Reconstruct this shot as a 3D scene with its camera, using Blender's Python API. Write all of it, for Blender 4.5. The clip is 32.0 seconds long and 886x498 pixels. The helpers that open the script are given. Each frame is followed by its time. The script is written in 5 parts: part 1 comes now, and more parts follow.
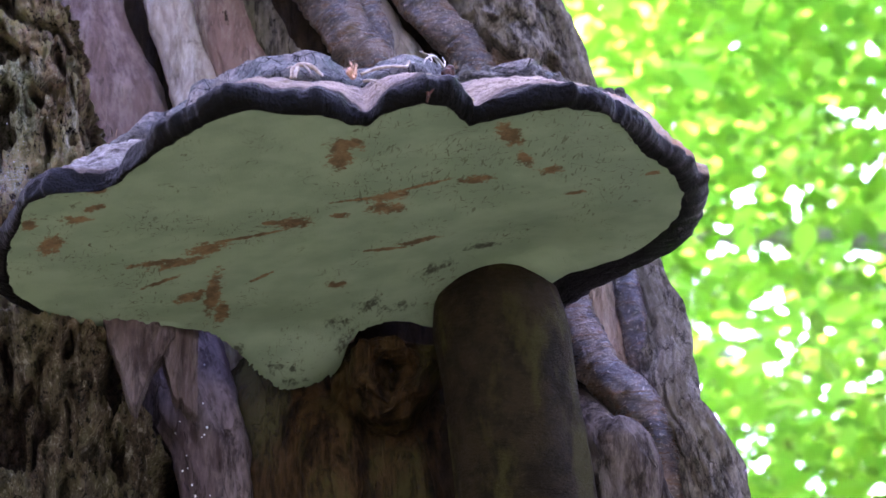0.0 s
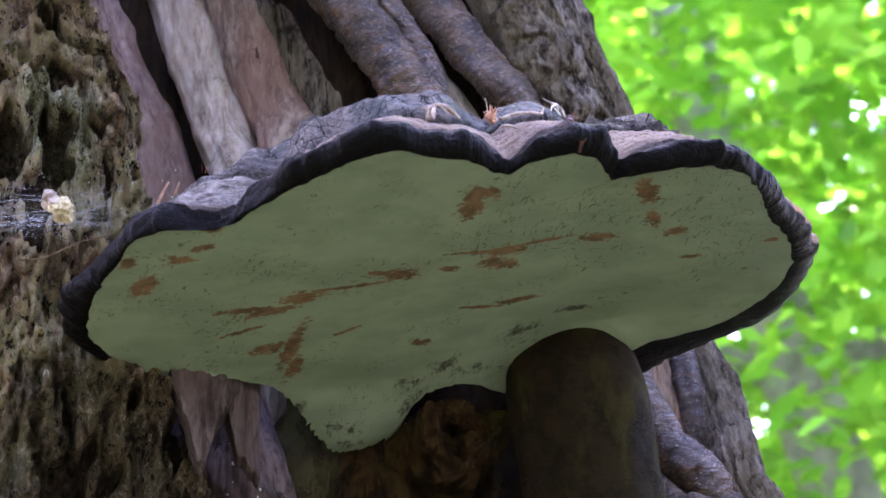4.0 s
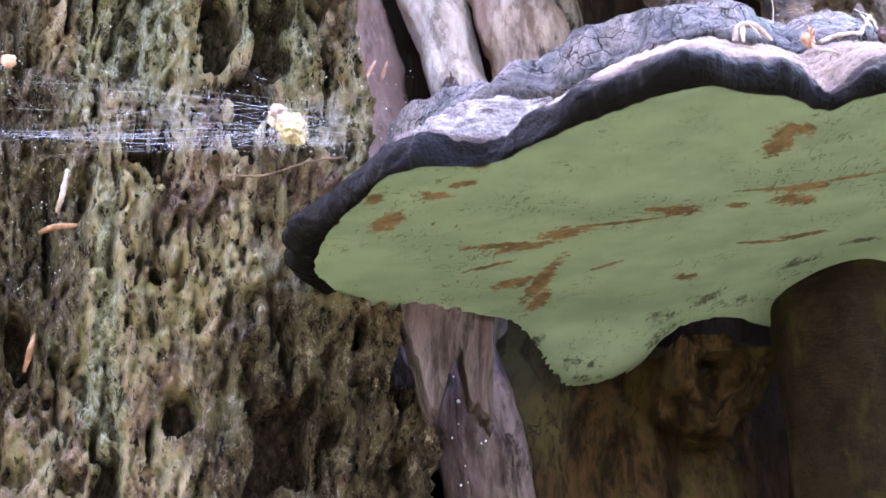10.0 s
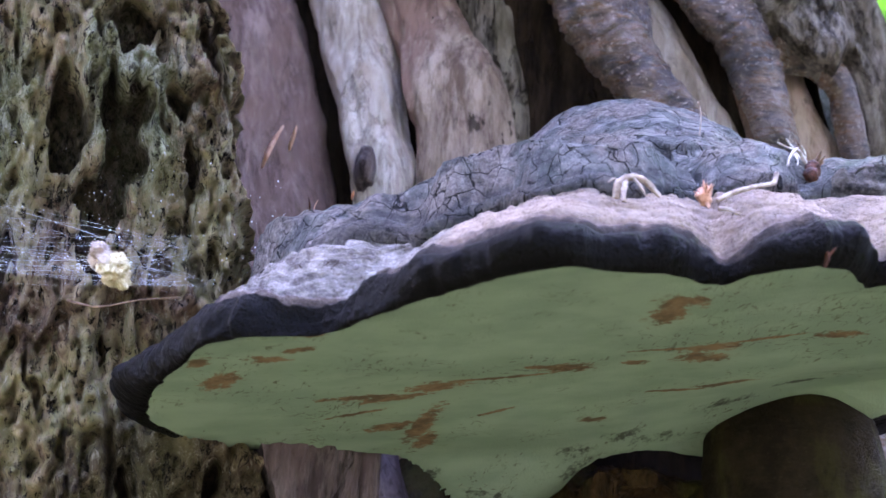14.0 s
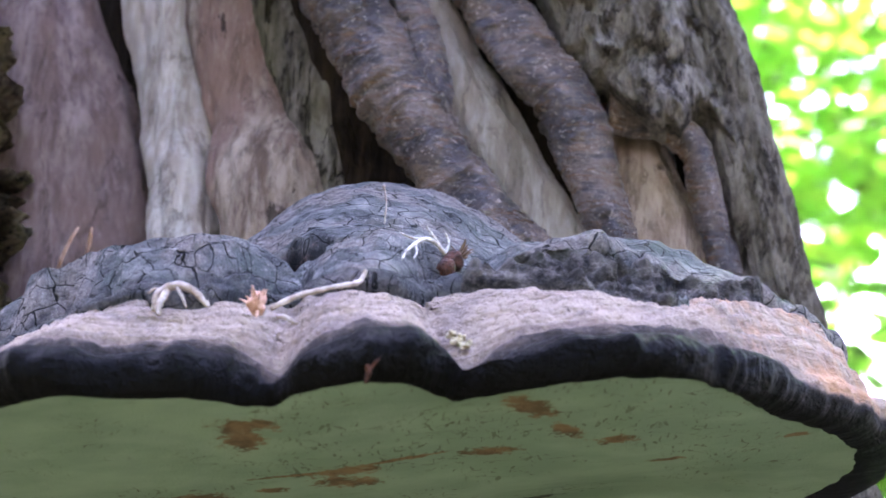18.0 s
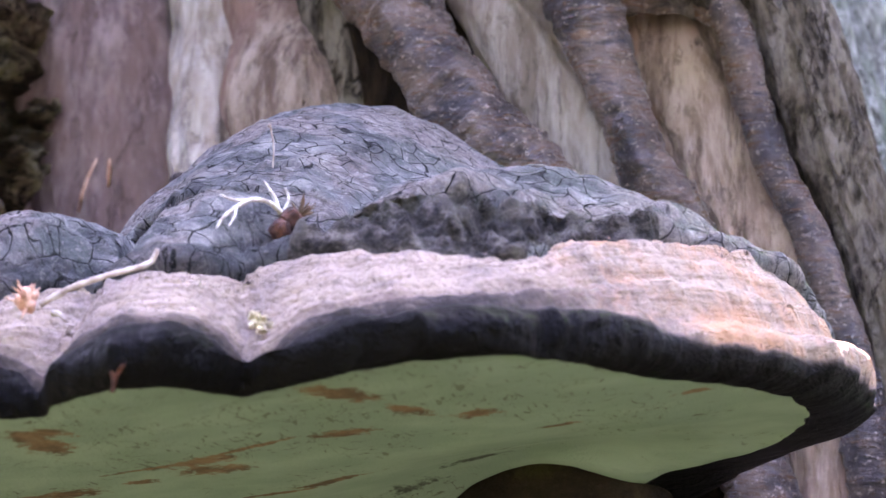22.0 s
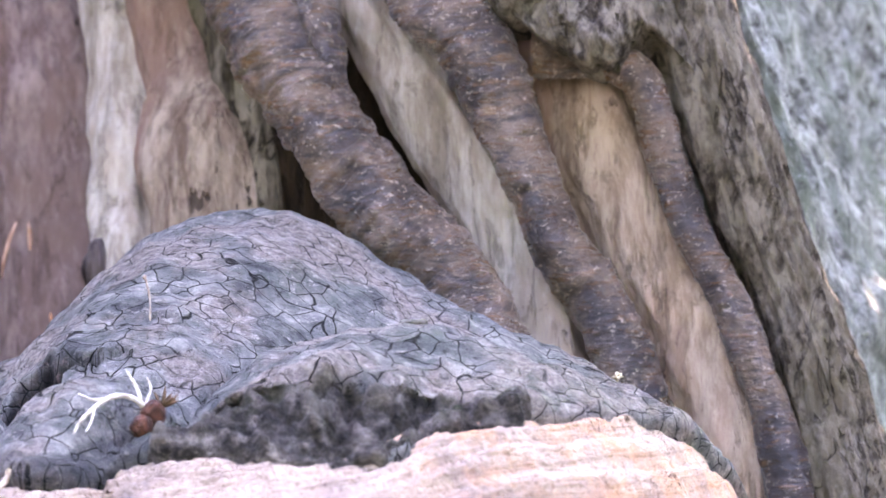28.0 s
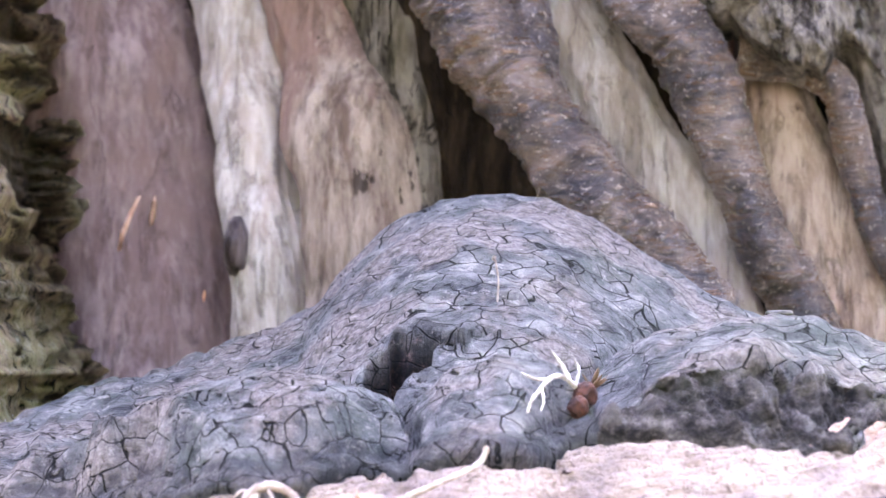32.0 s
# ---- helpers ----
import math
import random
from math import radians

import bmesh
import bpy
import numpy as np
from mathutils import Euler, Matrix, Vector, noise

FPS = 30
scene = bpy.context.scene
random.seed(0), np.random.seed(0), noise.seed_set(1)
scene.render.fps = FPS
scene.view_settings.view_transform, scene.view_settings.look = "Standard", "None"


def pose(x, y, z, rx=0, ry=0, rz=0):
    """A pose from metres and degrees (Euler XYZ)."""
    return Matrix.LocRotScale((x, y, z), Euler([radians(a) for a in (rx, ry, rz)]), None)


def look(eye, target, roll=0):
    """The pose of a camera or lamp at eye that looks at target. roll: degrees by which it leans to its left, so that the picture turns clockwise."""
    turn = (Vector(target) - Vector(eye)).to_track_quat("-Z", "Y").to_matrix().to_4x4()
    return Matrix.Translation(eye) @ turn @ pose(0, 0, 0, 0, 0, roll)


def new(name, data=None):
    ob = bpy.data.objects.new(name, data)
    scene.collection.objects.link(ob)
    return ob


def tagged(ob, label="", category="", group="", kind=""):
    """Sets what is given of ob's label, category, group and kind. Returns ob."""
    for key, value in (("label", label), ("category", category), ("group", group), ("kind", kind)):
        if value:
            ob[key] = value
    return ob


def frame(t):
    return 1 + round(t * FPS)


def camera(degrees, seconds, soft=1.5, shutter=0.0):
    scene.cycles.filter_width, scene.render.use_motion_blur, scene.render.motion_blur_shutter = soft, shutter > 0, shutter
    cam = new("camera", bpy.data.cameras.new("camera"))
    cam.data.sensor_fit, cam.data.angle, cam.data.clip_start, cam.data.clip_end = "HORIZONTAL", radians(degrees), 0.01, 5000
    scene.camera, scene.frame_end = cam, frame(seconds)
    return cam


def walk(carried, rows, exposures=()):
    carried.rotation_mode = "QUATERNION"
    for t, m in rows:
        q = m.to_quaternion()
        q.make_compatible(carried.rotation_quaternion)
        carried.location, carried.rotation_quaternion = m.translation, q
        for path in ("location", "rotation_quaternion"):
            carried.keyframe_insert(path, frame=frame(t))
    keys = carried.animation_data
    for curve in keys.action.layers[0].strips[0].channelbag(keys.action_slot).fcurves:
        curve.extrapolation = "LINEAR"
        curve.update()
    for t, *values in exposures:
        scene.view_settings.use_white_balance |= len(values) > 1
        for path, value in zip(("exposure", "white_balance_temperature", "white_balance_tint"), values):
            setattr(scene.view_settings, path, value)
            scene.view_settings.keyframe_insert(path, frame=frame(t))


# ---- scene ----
cam = camera(18.29, 32.0)
fungus = new("bracket_fungus")
fungus.location = (0.02, 0.05, 0.03)
tagged(fungus, "lobed bracket fungus, cracked grey crust, dark rim, stained pale underside", "fungus")
cam.data.dof.use_dof, cam.data.dof.focus_object, cam.data.dof.aperture_fstop = True, fungus, 21.0
EXPOSURES = [(0.0, 4.85, 6450, 57), (2.0, 4.65, 6750, 53), (5.0, 4.82, 6850, 48), (6.0, 5.02, 7050, 47), (7.0, 5.47, 7250, 47), (8.0, 5.95, 7200, 48), (9.0, 6.0, 7200, 48), (10.0, 5.85, 6900, 48), (11.0, 5.7, 6800, 48), (12.0, 5.24, 6550, 46), (14.0, 5.09, 6450, 46), (17.0, 5.24, 6550, 43), (18.0, 4.89, 6650, 41), (19.0, 4.84, 6650, 45), (21.0, 5.09, 6950, 48), (23.0, 5.14, 7050, 50), (24.0, 4.94, 7050, 50), (28.0, 5.49, 7450, 43), (32.0, 5.64, 7650, 42)]
PATH = [
    (0.0, (-0.0955, -1.2969, -0.5691), (-0.0061, -0.4713, -0.2221), -1.38),
    (0.5, (-0.1310, -1.3088, -0.5575), (-0.0188, -0.4858, -0.2111), -0.47),
    (1.0, (-0.1677, -1.2802, -0.5508), (-0.0346, -0.4634, -0.1973), -0.43),
    (1.5, (-0.1995, -1.2478, -0.5420), (-0.0513, -0.4343, -0.1865), -0.81),
    (2.0, (-0.2299, -1.2116, -0.5334), (-0.0689, -0.4009, -0.1773), -1.30),
    (2.5, (-0.2582, -1.1982, -0.5302), (-0.0849, -0.3900, -0.1743), -1.42),
    (4.5, (-0.3342, -1.1559, -0.5391), (-0.1189, -0.3632, -0.1713), -2.07),
    (5.0, (-0.3484, -1.1308, -0.5268), (-0.1273, -0.3386, -0.1616), -1.80),
    (5.5, (-0.3620, -1.1265, -0.5233), (-0.1386, -0.3327, -0.1628), -1.66),
    (6.0, (-0.3841, -1.1125, -0.5185), (-0.1532, -0.3184, -0.1633), -1.66),
    (6.5, (-0.4067, -1.0938, -0.5118), (-0.1669, -0.3002, -0.1615), -1.71),
    (7.0, (-0.4225, -1.0747, -0.4956), (-0.1779, -0.2783, -0.1554), -1.66),
    (7.5, (-0.4262, -1.0614, -0.4835), (-0.1849, -0.2607, -0.1509), -1.51),
    (8.0, (-0.4237, -1.0535, -0.4689), (-0.1896, -0.2470, -0.1452), -1.25),
    (8.5, (-0.4203, -1.0482, -0.4460), (-0.1916, -0.2350, -0.1355), -1.05),
    (9.0, (-0.4152, -1.0414, -0.4265), (-0.1914, -0.2232, -0.1256), -0.89),
    (9.5, (-0.4066, -1.0296, -0.4011), (-0.1885, -0.2057, -0.1118), -0.63),
    (10.0, (-0.3970, -1.0112, -0.3726), (-0.1837, -0.1820, -0.0950), -0.33),
    (10.5, (-0.3848, -0.9979, -0.3333), (-0.1771, -0.1608, -0.0763), -0.01),
    (11.0, (-0.3684, -0.9826, -0.3053), (-0.1685, -0.1399, -0.0606), 0.36),
    (11.5, (-0.3570, -0.9639, -0.2841), (-0.1599, -0.1186, -0.0465), 0.62),
    (12.0, (-0.3336, -0.9527, -0.2523), (-0.1476, -0.1006, -0.0301), 1.16),
    (12.5, (-0.3185, -0.9380, -0.2317), (-0.1363, -0.0834, -0.0162), 1.45),
    (13.0, (-0.2999, -0.9275, -0.2159), (-0.1224, -0.0710, -0.0039), 1.66),
    (13.5, (-0.2815, -0.9255, -0.2037), (-0.1094, -0.0673, 0.0059), 1.91),
    (14.0, (-0.2511, -0.9341, -0.1947), (-0.0944, -0.0728, 0.0141), 2.36),
    (14.5, (-0.2185, -0.9403, -0.1845), (-0.0811, -0.0751, 0.0218), 2.60),
    (16.5, (-0.0730, -0.9018, -0.1509), (-0.0285, -0.0280, 0.0601), 3.52),
    (17.0, (-0.0209, -0.8791, -0.1436), (-0.0054, -0.0049, 0.0699), 3.59),
    (17.5, (0.0351, -0.8639, -0.1387), (0.0187, 0.0098, 0.0770), 3.31),
    (18.0, (0.0857, -0.8475, -0.1342), (0.0423, 0.0250, 0.0822), 2.62),
    (18.5, (0.1411, -0.8304, -0.1290), (0.0605, 0.0402, 0.0846), 1.97),
    (19.0, (0.1896, -0.8148, -0.1258), (0.0482, 0.0492, 0.0825), 1.55),
    (19.5, (0.2273, -0.7969, -0.1198), (0.0356, 0.0592, 0.0811), 1.21),
    (20.0, (0.2509, -0.7766, -0.1118), (0.0382, 0.0765, 0.0807), 0.78),
    (20.5, (0.2733, -0.7594, -0.1026), (0.0411, 0.0908, 0.0798), 0.53),
    (21.0, (0.2842, -0.7501, -0.0873), (0.0438, 0.1014, 0.0778), 0.54),
    (21.5, (0.2893, -0.7359, -0.0702), (0.0437, 0.1171, 0.0784), 0.67),
    (22.0, (0.2949, -0.7202, -0.0530), (0.0458, 0.1340, 0.0821), 0.48),
    (22.5, (0.2947, -0.7083, -0.0305), (0.0518, 0.1503, 0.0870), 0.55),
    (23.0, (0.2906, -0.6959, -0.0056), (0.0619, 0.1690, 0.0934), 0.83),
    (23.5, (0.2830, -0.6783, 0.0099), (0.0710, 0.1917, 0.1001), 0.50),
    (24.0, (0.2940, -0.6654, 0.0209), (0.0817, 0.2051, 0.1058), -0.46),
    (24.5, (0.3188, -0.6708, 0.0349), (0.0761, 0.1928, 0.1074), -0.81),
    (25.0, (0.3387, -0.6705, 0.0445), (0.0552, 0.1812, 0.1090), -1.49),
    (25.5, (0.3481, -0.6702, 0.0518), (0.0546, 0.1786, 0.1092), -2.17),
    (27.5, (0.3619, -0.6824, 0.0773), (0.0661, 0.1668, 0.1133), -2.23),
    (28.0, (0.3529, -0.6884, 0.0781), (0.0682, 0.1646, 0.1144), -2.12),
    (28.5, (0.3348, -0.6931, 0.0778), (0.0667, 0.1652, 0.1159), -1.88),
    (29.0, (0.2949, -0.6984, 0.0779), (0.0611, 0.1697, 0.1176), -1.34),
    (29.5, (0.2603, -0.7046, 0.0776), (0.0539, 0.1705, 0.1189), -0.85),
    (30.0, (0.2187, -0.7111, 0.0772), (0.0433, 0.1706, 0.1197), -0.50),
    (30.5, (0.1727, -0.7167, 0.0777), (0.0302, 0.1709, 0.1195), -0.22),
    (31.0, (0.1231, -0.7273, 0.0785), (0.0170, 0.1656, 0.1176), 0.04),
    (31.5, (0.0911, -0.7372, 0.0778), (0.0069, 0.1581, 0.1150), -0.08),
    (32.0, (0.0610, -0.7502, 0.0782), (-0.0013, 0.1470, 0.1120), -0.20),
]
walk(cam, [(t, look(eye, target, roll)) for t, eye, target, roll in PATH], EXPOSURES)

# ---------------------------------------------------------------- light
world = bpy.data.worlds.new("forest_sky")
scene.world = world
world.use_nodes = True
SUN_ELEVATION, SUN_AZIMUTH = 48.0, -14.0        # the sun stands behind the trunk
sky = world.node_tree.nodes.new("ShaderNodeTexSky")
sky.sky_type, sky.sun_disc = "NISHITA", False
sky.sun_elevation, sky.sun_rotation = radians(SUN_ELEVATION), radians(SUN_AZIMUTH)
world.node_tree.links.new(sky.outputs[0], world.node_tree.nodes["Background"].inputs[0])
world.node_tree.nodes["Background"].inputs[1].default_value = 0.15
sun_data = bpy.data.lights.new("sun", "SUN")
sun_data.energy, sun_data.angle, sun_data.color = 3.2, radians(0.5), (1.0, 0.95, 0.86)
sun = new("sun", sun_data)
a, e = radians(SUN_AZIMUTH), radians(SUN_ELEVATION)
sun.matrix_world = look((math.sin(a) * math.cos(e) * 9, math.cos(a) * math.cos(e) * 9, math.sin(e) * 9), (0, 0, 0))


# ---------------------------------------------------------------- numeric helpers
TABLE = np.random.RandomState(7).rand(4096)


def vnoise(p, seed=0):
    """Smooth value noise of an (n, 3) array, 0 to 1."""
    i = np.floor(p).astype(np.int64)
    w = p - i
    w = w * w * (3 - 2 * w)
    out = np.zeros(len(p))
    for dx in (0, 1):
        for dy in (0, 1):
            for dz in (0, 1):
                k = ((i[:, 0] + dx) * 73856093) ^ ((i[:, 1] + dy) * 19349663) ^ ((i[:, 2] + dz) * 83492791) ^ (seed * 2654435)
                c = (w[:, 0] if dx else 1 - w[:, 0]) * (w[:, 1] if dy else 1 - w[:, 1]) * (w[:, 2] if dz else 1 - w[:, 2])
                out += c * TABLE[(k ^ (k >> 13)) & 4095]
    return out


def fbm(p, octaves=4, seed=0, gain=0.5):
    """Layered noise, about -1 to 1."""
    total, amp, norm = np.zeros(len(p)), 1.0, 0.0
    for o in range(octaves):
        total += amp * (2 * vnoise(p * 2 ** o, seed + 17 * o) - 1)
        norm += amp
        amp *= gain
    return total / norm * 1.6


def plates(p, seed=0):
    """A random height, -1 to 1, for each cell of a jittered lattice: angular chips."""
    base = np.floor(p).astype(np.int64)
    best, value = np.full(len(p), 9.0), np.zeros(len(p))
    for dx in (-1, 0, 1):
        for dy in (-1, 0, 1):
            for dz in (-1, 0, 1):
                c = base + [dx, dy, dz]
                k = (c[:, 0] * 73856093) ^ (c[:, 1] * 19349663) ^ (c[:, 2] * 83492791) ^ (seed * 2654435)
                k = k ^ (k >> 13)
                spot = c + np.stack([TABLE[k & 4095], TABLE[(k >> 3) & 4095], TABLE[(k >> 5) & 4095]], 1)
                d = np.abs(p - spot).sum(1)
                near = d < best
                best, value = np.where(near, d, best), np.where(near, 2 * TABLE[(k >> 2) & 4095] - 1, value)
    return value


def cells(p, seed=0):
    """The distance to the nearest of the jittered points of a lattice: round pits."""
    base = np.floor(p).astype(np.int64)
    best = np.full(len(p), 9.0)
    for dx in (-1, 0, 1):
        for dy in (-1, 0, 1):
            for dz in (-1, 0, 1):
                c = base + [dx, dy, dz]
                k = (c[:, 0] * 73856093) ^ (c[:, 1] * 19349663) ^ (c[:, 2] * 83492791) ^ (seed * 2654435)
                k = k ^ (k >> 13)
                spot = c + np.stack([TABLE[k & 4095], TABLE[(k >> 3) & 4095], TABLE[(k >> 5) & 4095]], 1)
                best = np.minimum(best, ((p - spot) ** 2).sum(1))
    return np.sqrt(best)


def smooth(a, b, x):
    w = np.clip((x - a) / (b - a), 0, 1)
    return w * w * (3 - 2 * w)


def blob(x, y, cx, cy, a, b, turn=0.0):
    """A soft oval hill, 1 in its middle."""
    c, s = math.cos(radians(turn)), math.sin(radians(turn))
    u, w = (x - cx) * c + (y - cy) * s, -(x - cx) * s + (y - cy) * c
    return np.exp(-((u / a) ** 2 + (w / b) ** 2))


def grid(name, v, material, closed=False, attributes=None, flip=False):
    """A mesh object from an array (rows, columns, 3) of vertices; closed: the columns meet."""
    rows, cols = v.shape[:2]
    mesh = bpy.data.meshes.new(name)
    ids = np.arange(rows * cols).reshape(rows, cols)
    nxt = np.roll(ids, -1, axis=1) if closed else ids[:, 1:]
    here = ids if closed else ids[:, :-1]
    quads = np.stack([here[:-1], nxt[:-1], nxt[1:], here[1:]], axis=-1).reshape(-1, 4)
    if flip:
        quads = quads[:, ::-1]
    mesh.vertices.add(rows * cols)
    mesh.vertices.foreach_set("co", v.reshape(-1).astype(np.float32))
    mesh.loops.add(quads.size)
    mesh.loops.foreach_set("vertex_index", quads.reshape(-1).astype(np.int32))
    mesh.polygons.add(len(quads))
    mesh.polygons.foreach_set("loop_start", np.arange(0, quads.size, 4, dtype=np.int32))
    mesh.polygons.foreach_set("use_smooth", np.ones(len(quads), dtype=bool))
    mesh.update(calc_edges=True)
    for key, values in (attributes or {}).items():
        mesh.attributes.new(key, "FLOAT", "POINT").data.foreach_set("value", values.reshape(-1).astype(np.float32))
    mesh.materials.append(material)
    return new(name, mesh)


def under(ob, parent, label=""):
    """Makes ob a part of parent."""
    ob.parent = parent
    return tagged(ob, label) if label else ob


def part(name, bm, material, parent=None, label=""):
    """Links a bmesh as one mesh object."""
    mesh = bpy.data.meshes.new(name)
    bm.to_mesh(mesh)
    bm.free()
    mesh.materials.append(material)
    for p in mesh.polygons:
        p.use_smooth = True
    ob = new(name, mesh)
    if parent:
        ob.parent = parent
    return tagged(ob, label) if label else ob


def spline(points, n):
    """Catmull-Rom through rows of numbers."""
    p = np.array(points, float)
    p = np.vstack([2 * p[0] - p[1], p, 2 * p[-1] - p[-2]])
    u = np.linspace(0, len(p) - 3 - 1e-6, n)
    i = u.astype(int)
    w = (u - i)[:, None]
    a, b, c, d = p[i], p[i + 1], p[i + 2], p[i + 3]
    return 0.5 * (2 * b + (c - a) * w + (2 * a - 5 * b + 4 * c - d) * w ** 2 + (3 * b - a - 3 * c + d) * w ** 3)


def limb(name, points, material, n=240, m=72, flat=1.0, ridge=0.0, rough=0.0, grain=0.0, knots=0.0, seed=0, closed_ends=True):
    """A root, rib or twig: a tube through rows of (x, y, z, radius). flat: depth over width; ridge: lengthwise ribs;
    rough: lumps; grain: fine lengthwise fibres; knots: rings across."""
    s = spline(points, n)
    c, r = s[:, :3], s[:, 3]
    tan = np.gradient(c, axis=0)
    tan /= np.linalg.norm(tan, axis=1)[:, None]
    side = np.cross(tan, [0.0, -1.0, 0.0])
    side /= np.linalg.norm(side, axis=1)[:, None]
    out = np.cross(side, tan)
    th = np.linspace(0, 2 * np.pi, m, endpoint=False)
    length = np.r_[0, np.cumsum(np.linalg.norm(np.diff(c, axis=0), axis=1))]
    rm = r.mean()
    q = np.stack(np.broadcast_arrays(np.cos(th)[None] * rm, np.sin(th)[None] * rm, length[:, None]), -1).reshape(-1, 3)
    k = np.ones(n * m)
    if ridge:
        k += ridge * fbm(q / rm * [1.6, 1.6, 0.25], 3, seed + 3)
    if rough:
        k += rough * fbm(q / rm * [1.1, 1.1, 0.8], 4, seed + 5)
    if grain:
        k += grain * fbm(q * [700, 700, 45], 3, seed + 9)
    if knots:
        k += knots * fbm(q * [60, 60, 420], 3, seed + 11)
    k = k.reshape(n, m)
    rr = r[:, None] * k
    v = c[:, None] + rr[..., None] * (np.cos(th)[None, :, None] * side[:, None] + flat * np.sin(th)[None, :, None] * out[:, None])
    if closed_ends:
        v = np.concatenate([np.broadcast_to(c[0], (1, m, 3)), v, np.broadcast_to(c[-1], (1, m, 3))])
    return grid(name, v, material, closed=True)


# ---------------------------------------------------------------- materials
class Nodes:
    """A short way to write node materials."""

    def __init__(self, name):
        self.mat = bpy.data.materials.new(name)
        self.mat.use_nodes = True
        self.tree = self.mat.node_tree
        self.bsdf = self.tree.nodes["Principled BSDF"]
        self.where = self.add("ShaderNodeTexCoord").outputs["Object"]

    def add(self, kind, operation="", feature="", attribute_name="", interpolation_type="", data_type="", blend_type=""):
        node = self.tree.nodes.new(kind)
        if operation:
            node.operation = operation
        if feature:
            node.feature = feature
        if attribute_name:
            node.attribute_name = attribute_name
        if interpolation_type:
            node.interpolation_type = interpolation_type
        if data_type:
            node.data_type = data_type
        if blend_type:
            node.blend_type = blend_type
        return node

    def link(self, a, b):
        if hasattr(a, "is_linked"):
            self.tree.links.new(a, b)
        else:
            b.default_value = a

    def scaled(self, scale, turn=(0, 0, 0)):
        node = self.add("ShaderNodeMapping")
        self.link(self.where, node.inputs[0])
        node.inputs["Scale"].default_value = scale if hasattr(scale, "__len__") else (scale,) * 3
        node.inputs["Rotation"].default_value = [radians(x) for x in turn]
        return node.outputs[0]

    def noise(self, scale, detail=6, rough=0.6, turn=(0, 0, 0), distort=0.0):
        node = self.add("ShaderNodeTexNoise")
        self.link(self.scaled(scale, turn), node.inputs["Vector"])
        node.inputs["Scale"].default_value, node.inputs["Detail"].default_value = 1.0, detail
        node.inputs["Roughness"].default_value, node.inputs["Distortion"].default_value = rough, distort
        return node.outputs[0]

    def voronoi(self, scale, feature="F1", turn=(0, 0, 0), warp=None, random=1.0):
        node = self.add("ShaderNodeTexVoronoi", feature=feature)
        vec = self.scaled(scale, turn)
        if warp is not None:
            mix = self.add("ShaderNodeVectorMath", operation="ADD")
            self.link(vec, mix.inputs[0])
            self.link(warp, mix.inputs[1])
            vec = mix.outputs[0]
        self.link(vec, node.inputs["Vector"])
        node.inputs["Scale"].default_value, node.inputs["Randomness"].default_value = 1.0, random
        return node.outputs[0]

    def attribute(self, name):
        return self.add("ShaderNodeAttribute", attribute_name=name).outputs["Fac"]

    def math(self, op, a, b=0.0, c=0.0):
        node = self.add("ShaderNodeMath", operation=op)
        for value, slot in zip((a, b, c), node.inputs):
            self.link(value, slot)
        return node.outputs[0]

    def ramp(self, fac, stops):
        node = self.add("ShaderNodeValToRGB")
        self.link(fac, node.inputs[0])
        el = node.color_ramp.elements
        while len(el) < len(stops):
            el.new(0.5)
        for one, (pos, col) in zip(el, stops):
            one.position = pos
            one.color = (*col, 1) if hasattr(col, "__len__") else (col, col, col, 1)
        return node.outputs[0]

    def span(self, fac, low, high):
        node = self.add("ShaderNodeMapRange", interpolation_type="SMOOTHSTEP")
        self.link(fac, node.inputs[0])
        node.inputs[1].default_value, node.inputs[2].default_value = low, high
        return node.outputs[0]

    def mix(self, fac, a, b, mode="MIX"):
        node = self.add("ShaderNodeMix", data_type="RGBA", blend_type=mode)
        self.link(fac, node.inputs[0])
        for value, slot in ((a, node.inputs[6]), (b, node.inputs[7])):
            self.link((*value, 1) if hasattr(value, "__len__") else value, slot)
        return node.outputs[2]

    def bump(self, height, distance, normal=None, strength=1.0):
        node = self.add("ShaderNodeBump")
        self.link(height, node.inputs["Height"])
        node.inputs["Distance"].default_value, node.inputs["Strength"].default_value = distance, strength
        if normal is not None:
            self.link(normal, node.inputs["Normal"])
        return node.outputs[0]

    def done(self, color, rough, normal=None, specular=0.4, coat=0.0):
        self.link((*color, 1) if hasattr(color, "__len__") else color, self.bsdf.inputs["Base Color"])
        self.link(rough, self.bsdf.inputs["Roughness"])
        self.bsdf.inputs["Specular IOR Level"].default_value = specular
        self.bsdf.inputs["Coat Weight"].default_value = coat
        if normal is not None:
            self.link(normal, self.bsdf.inputs["Normal"])
        return self.mat


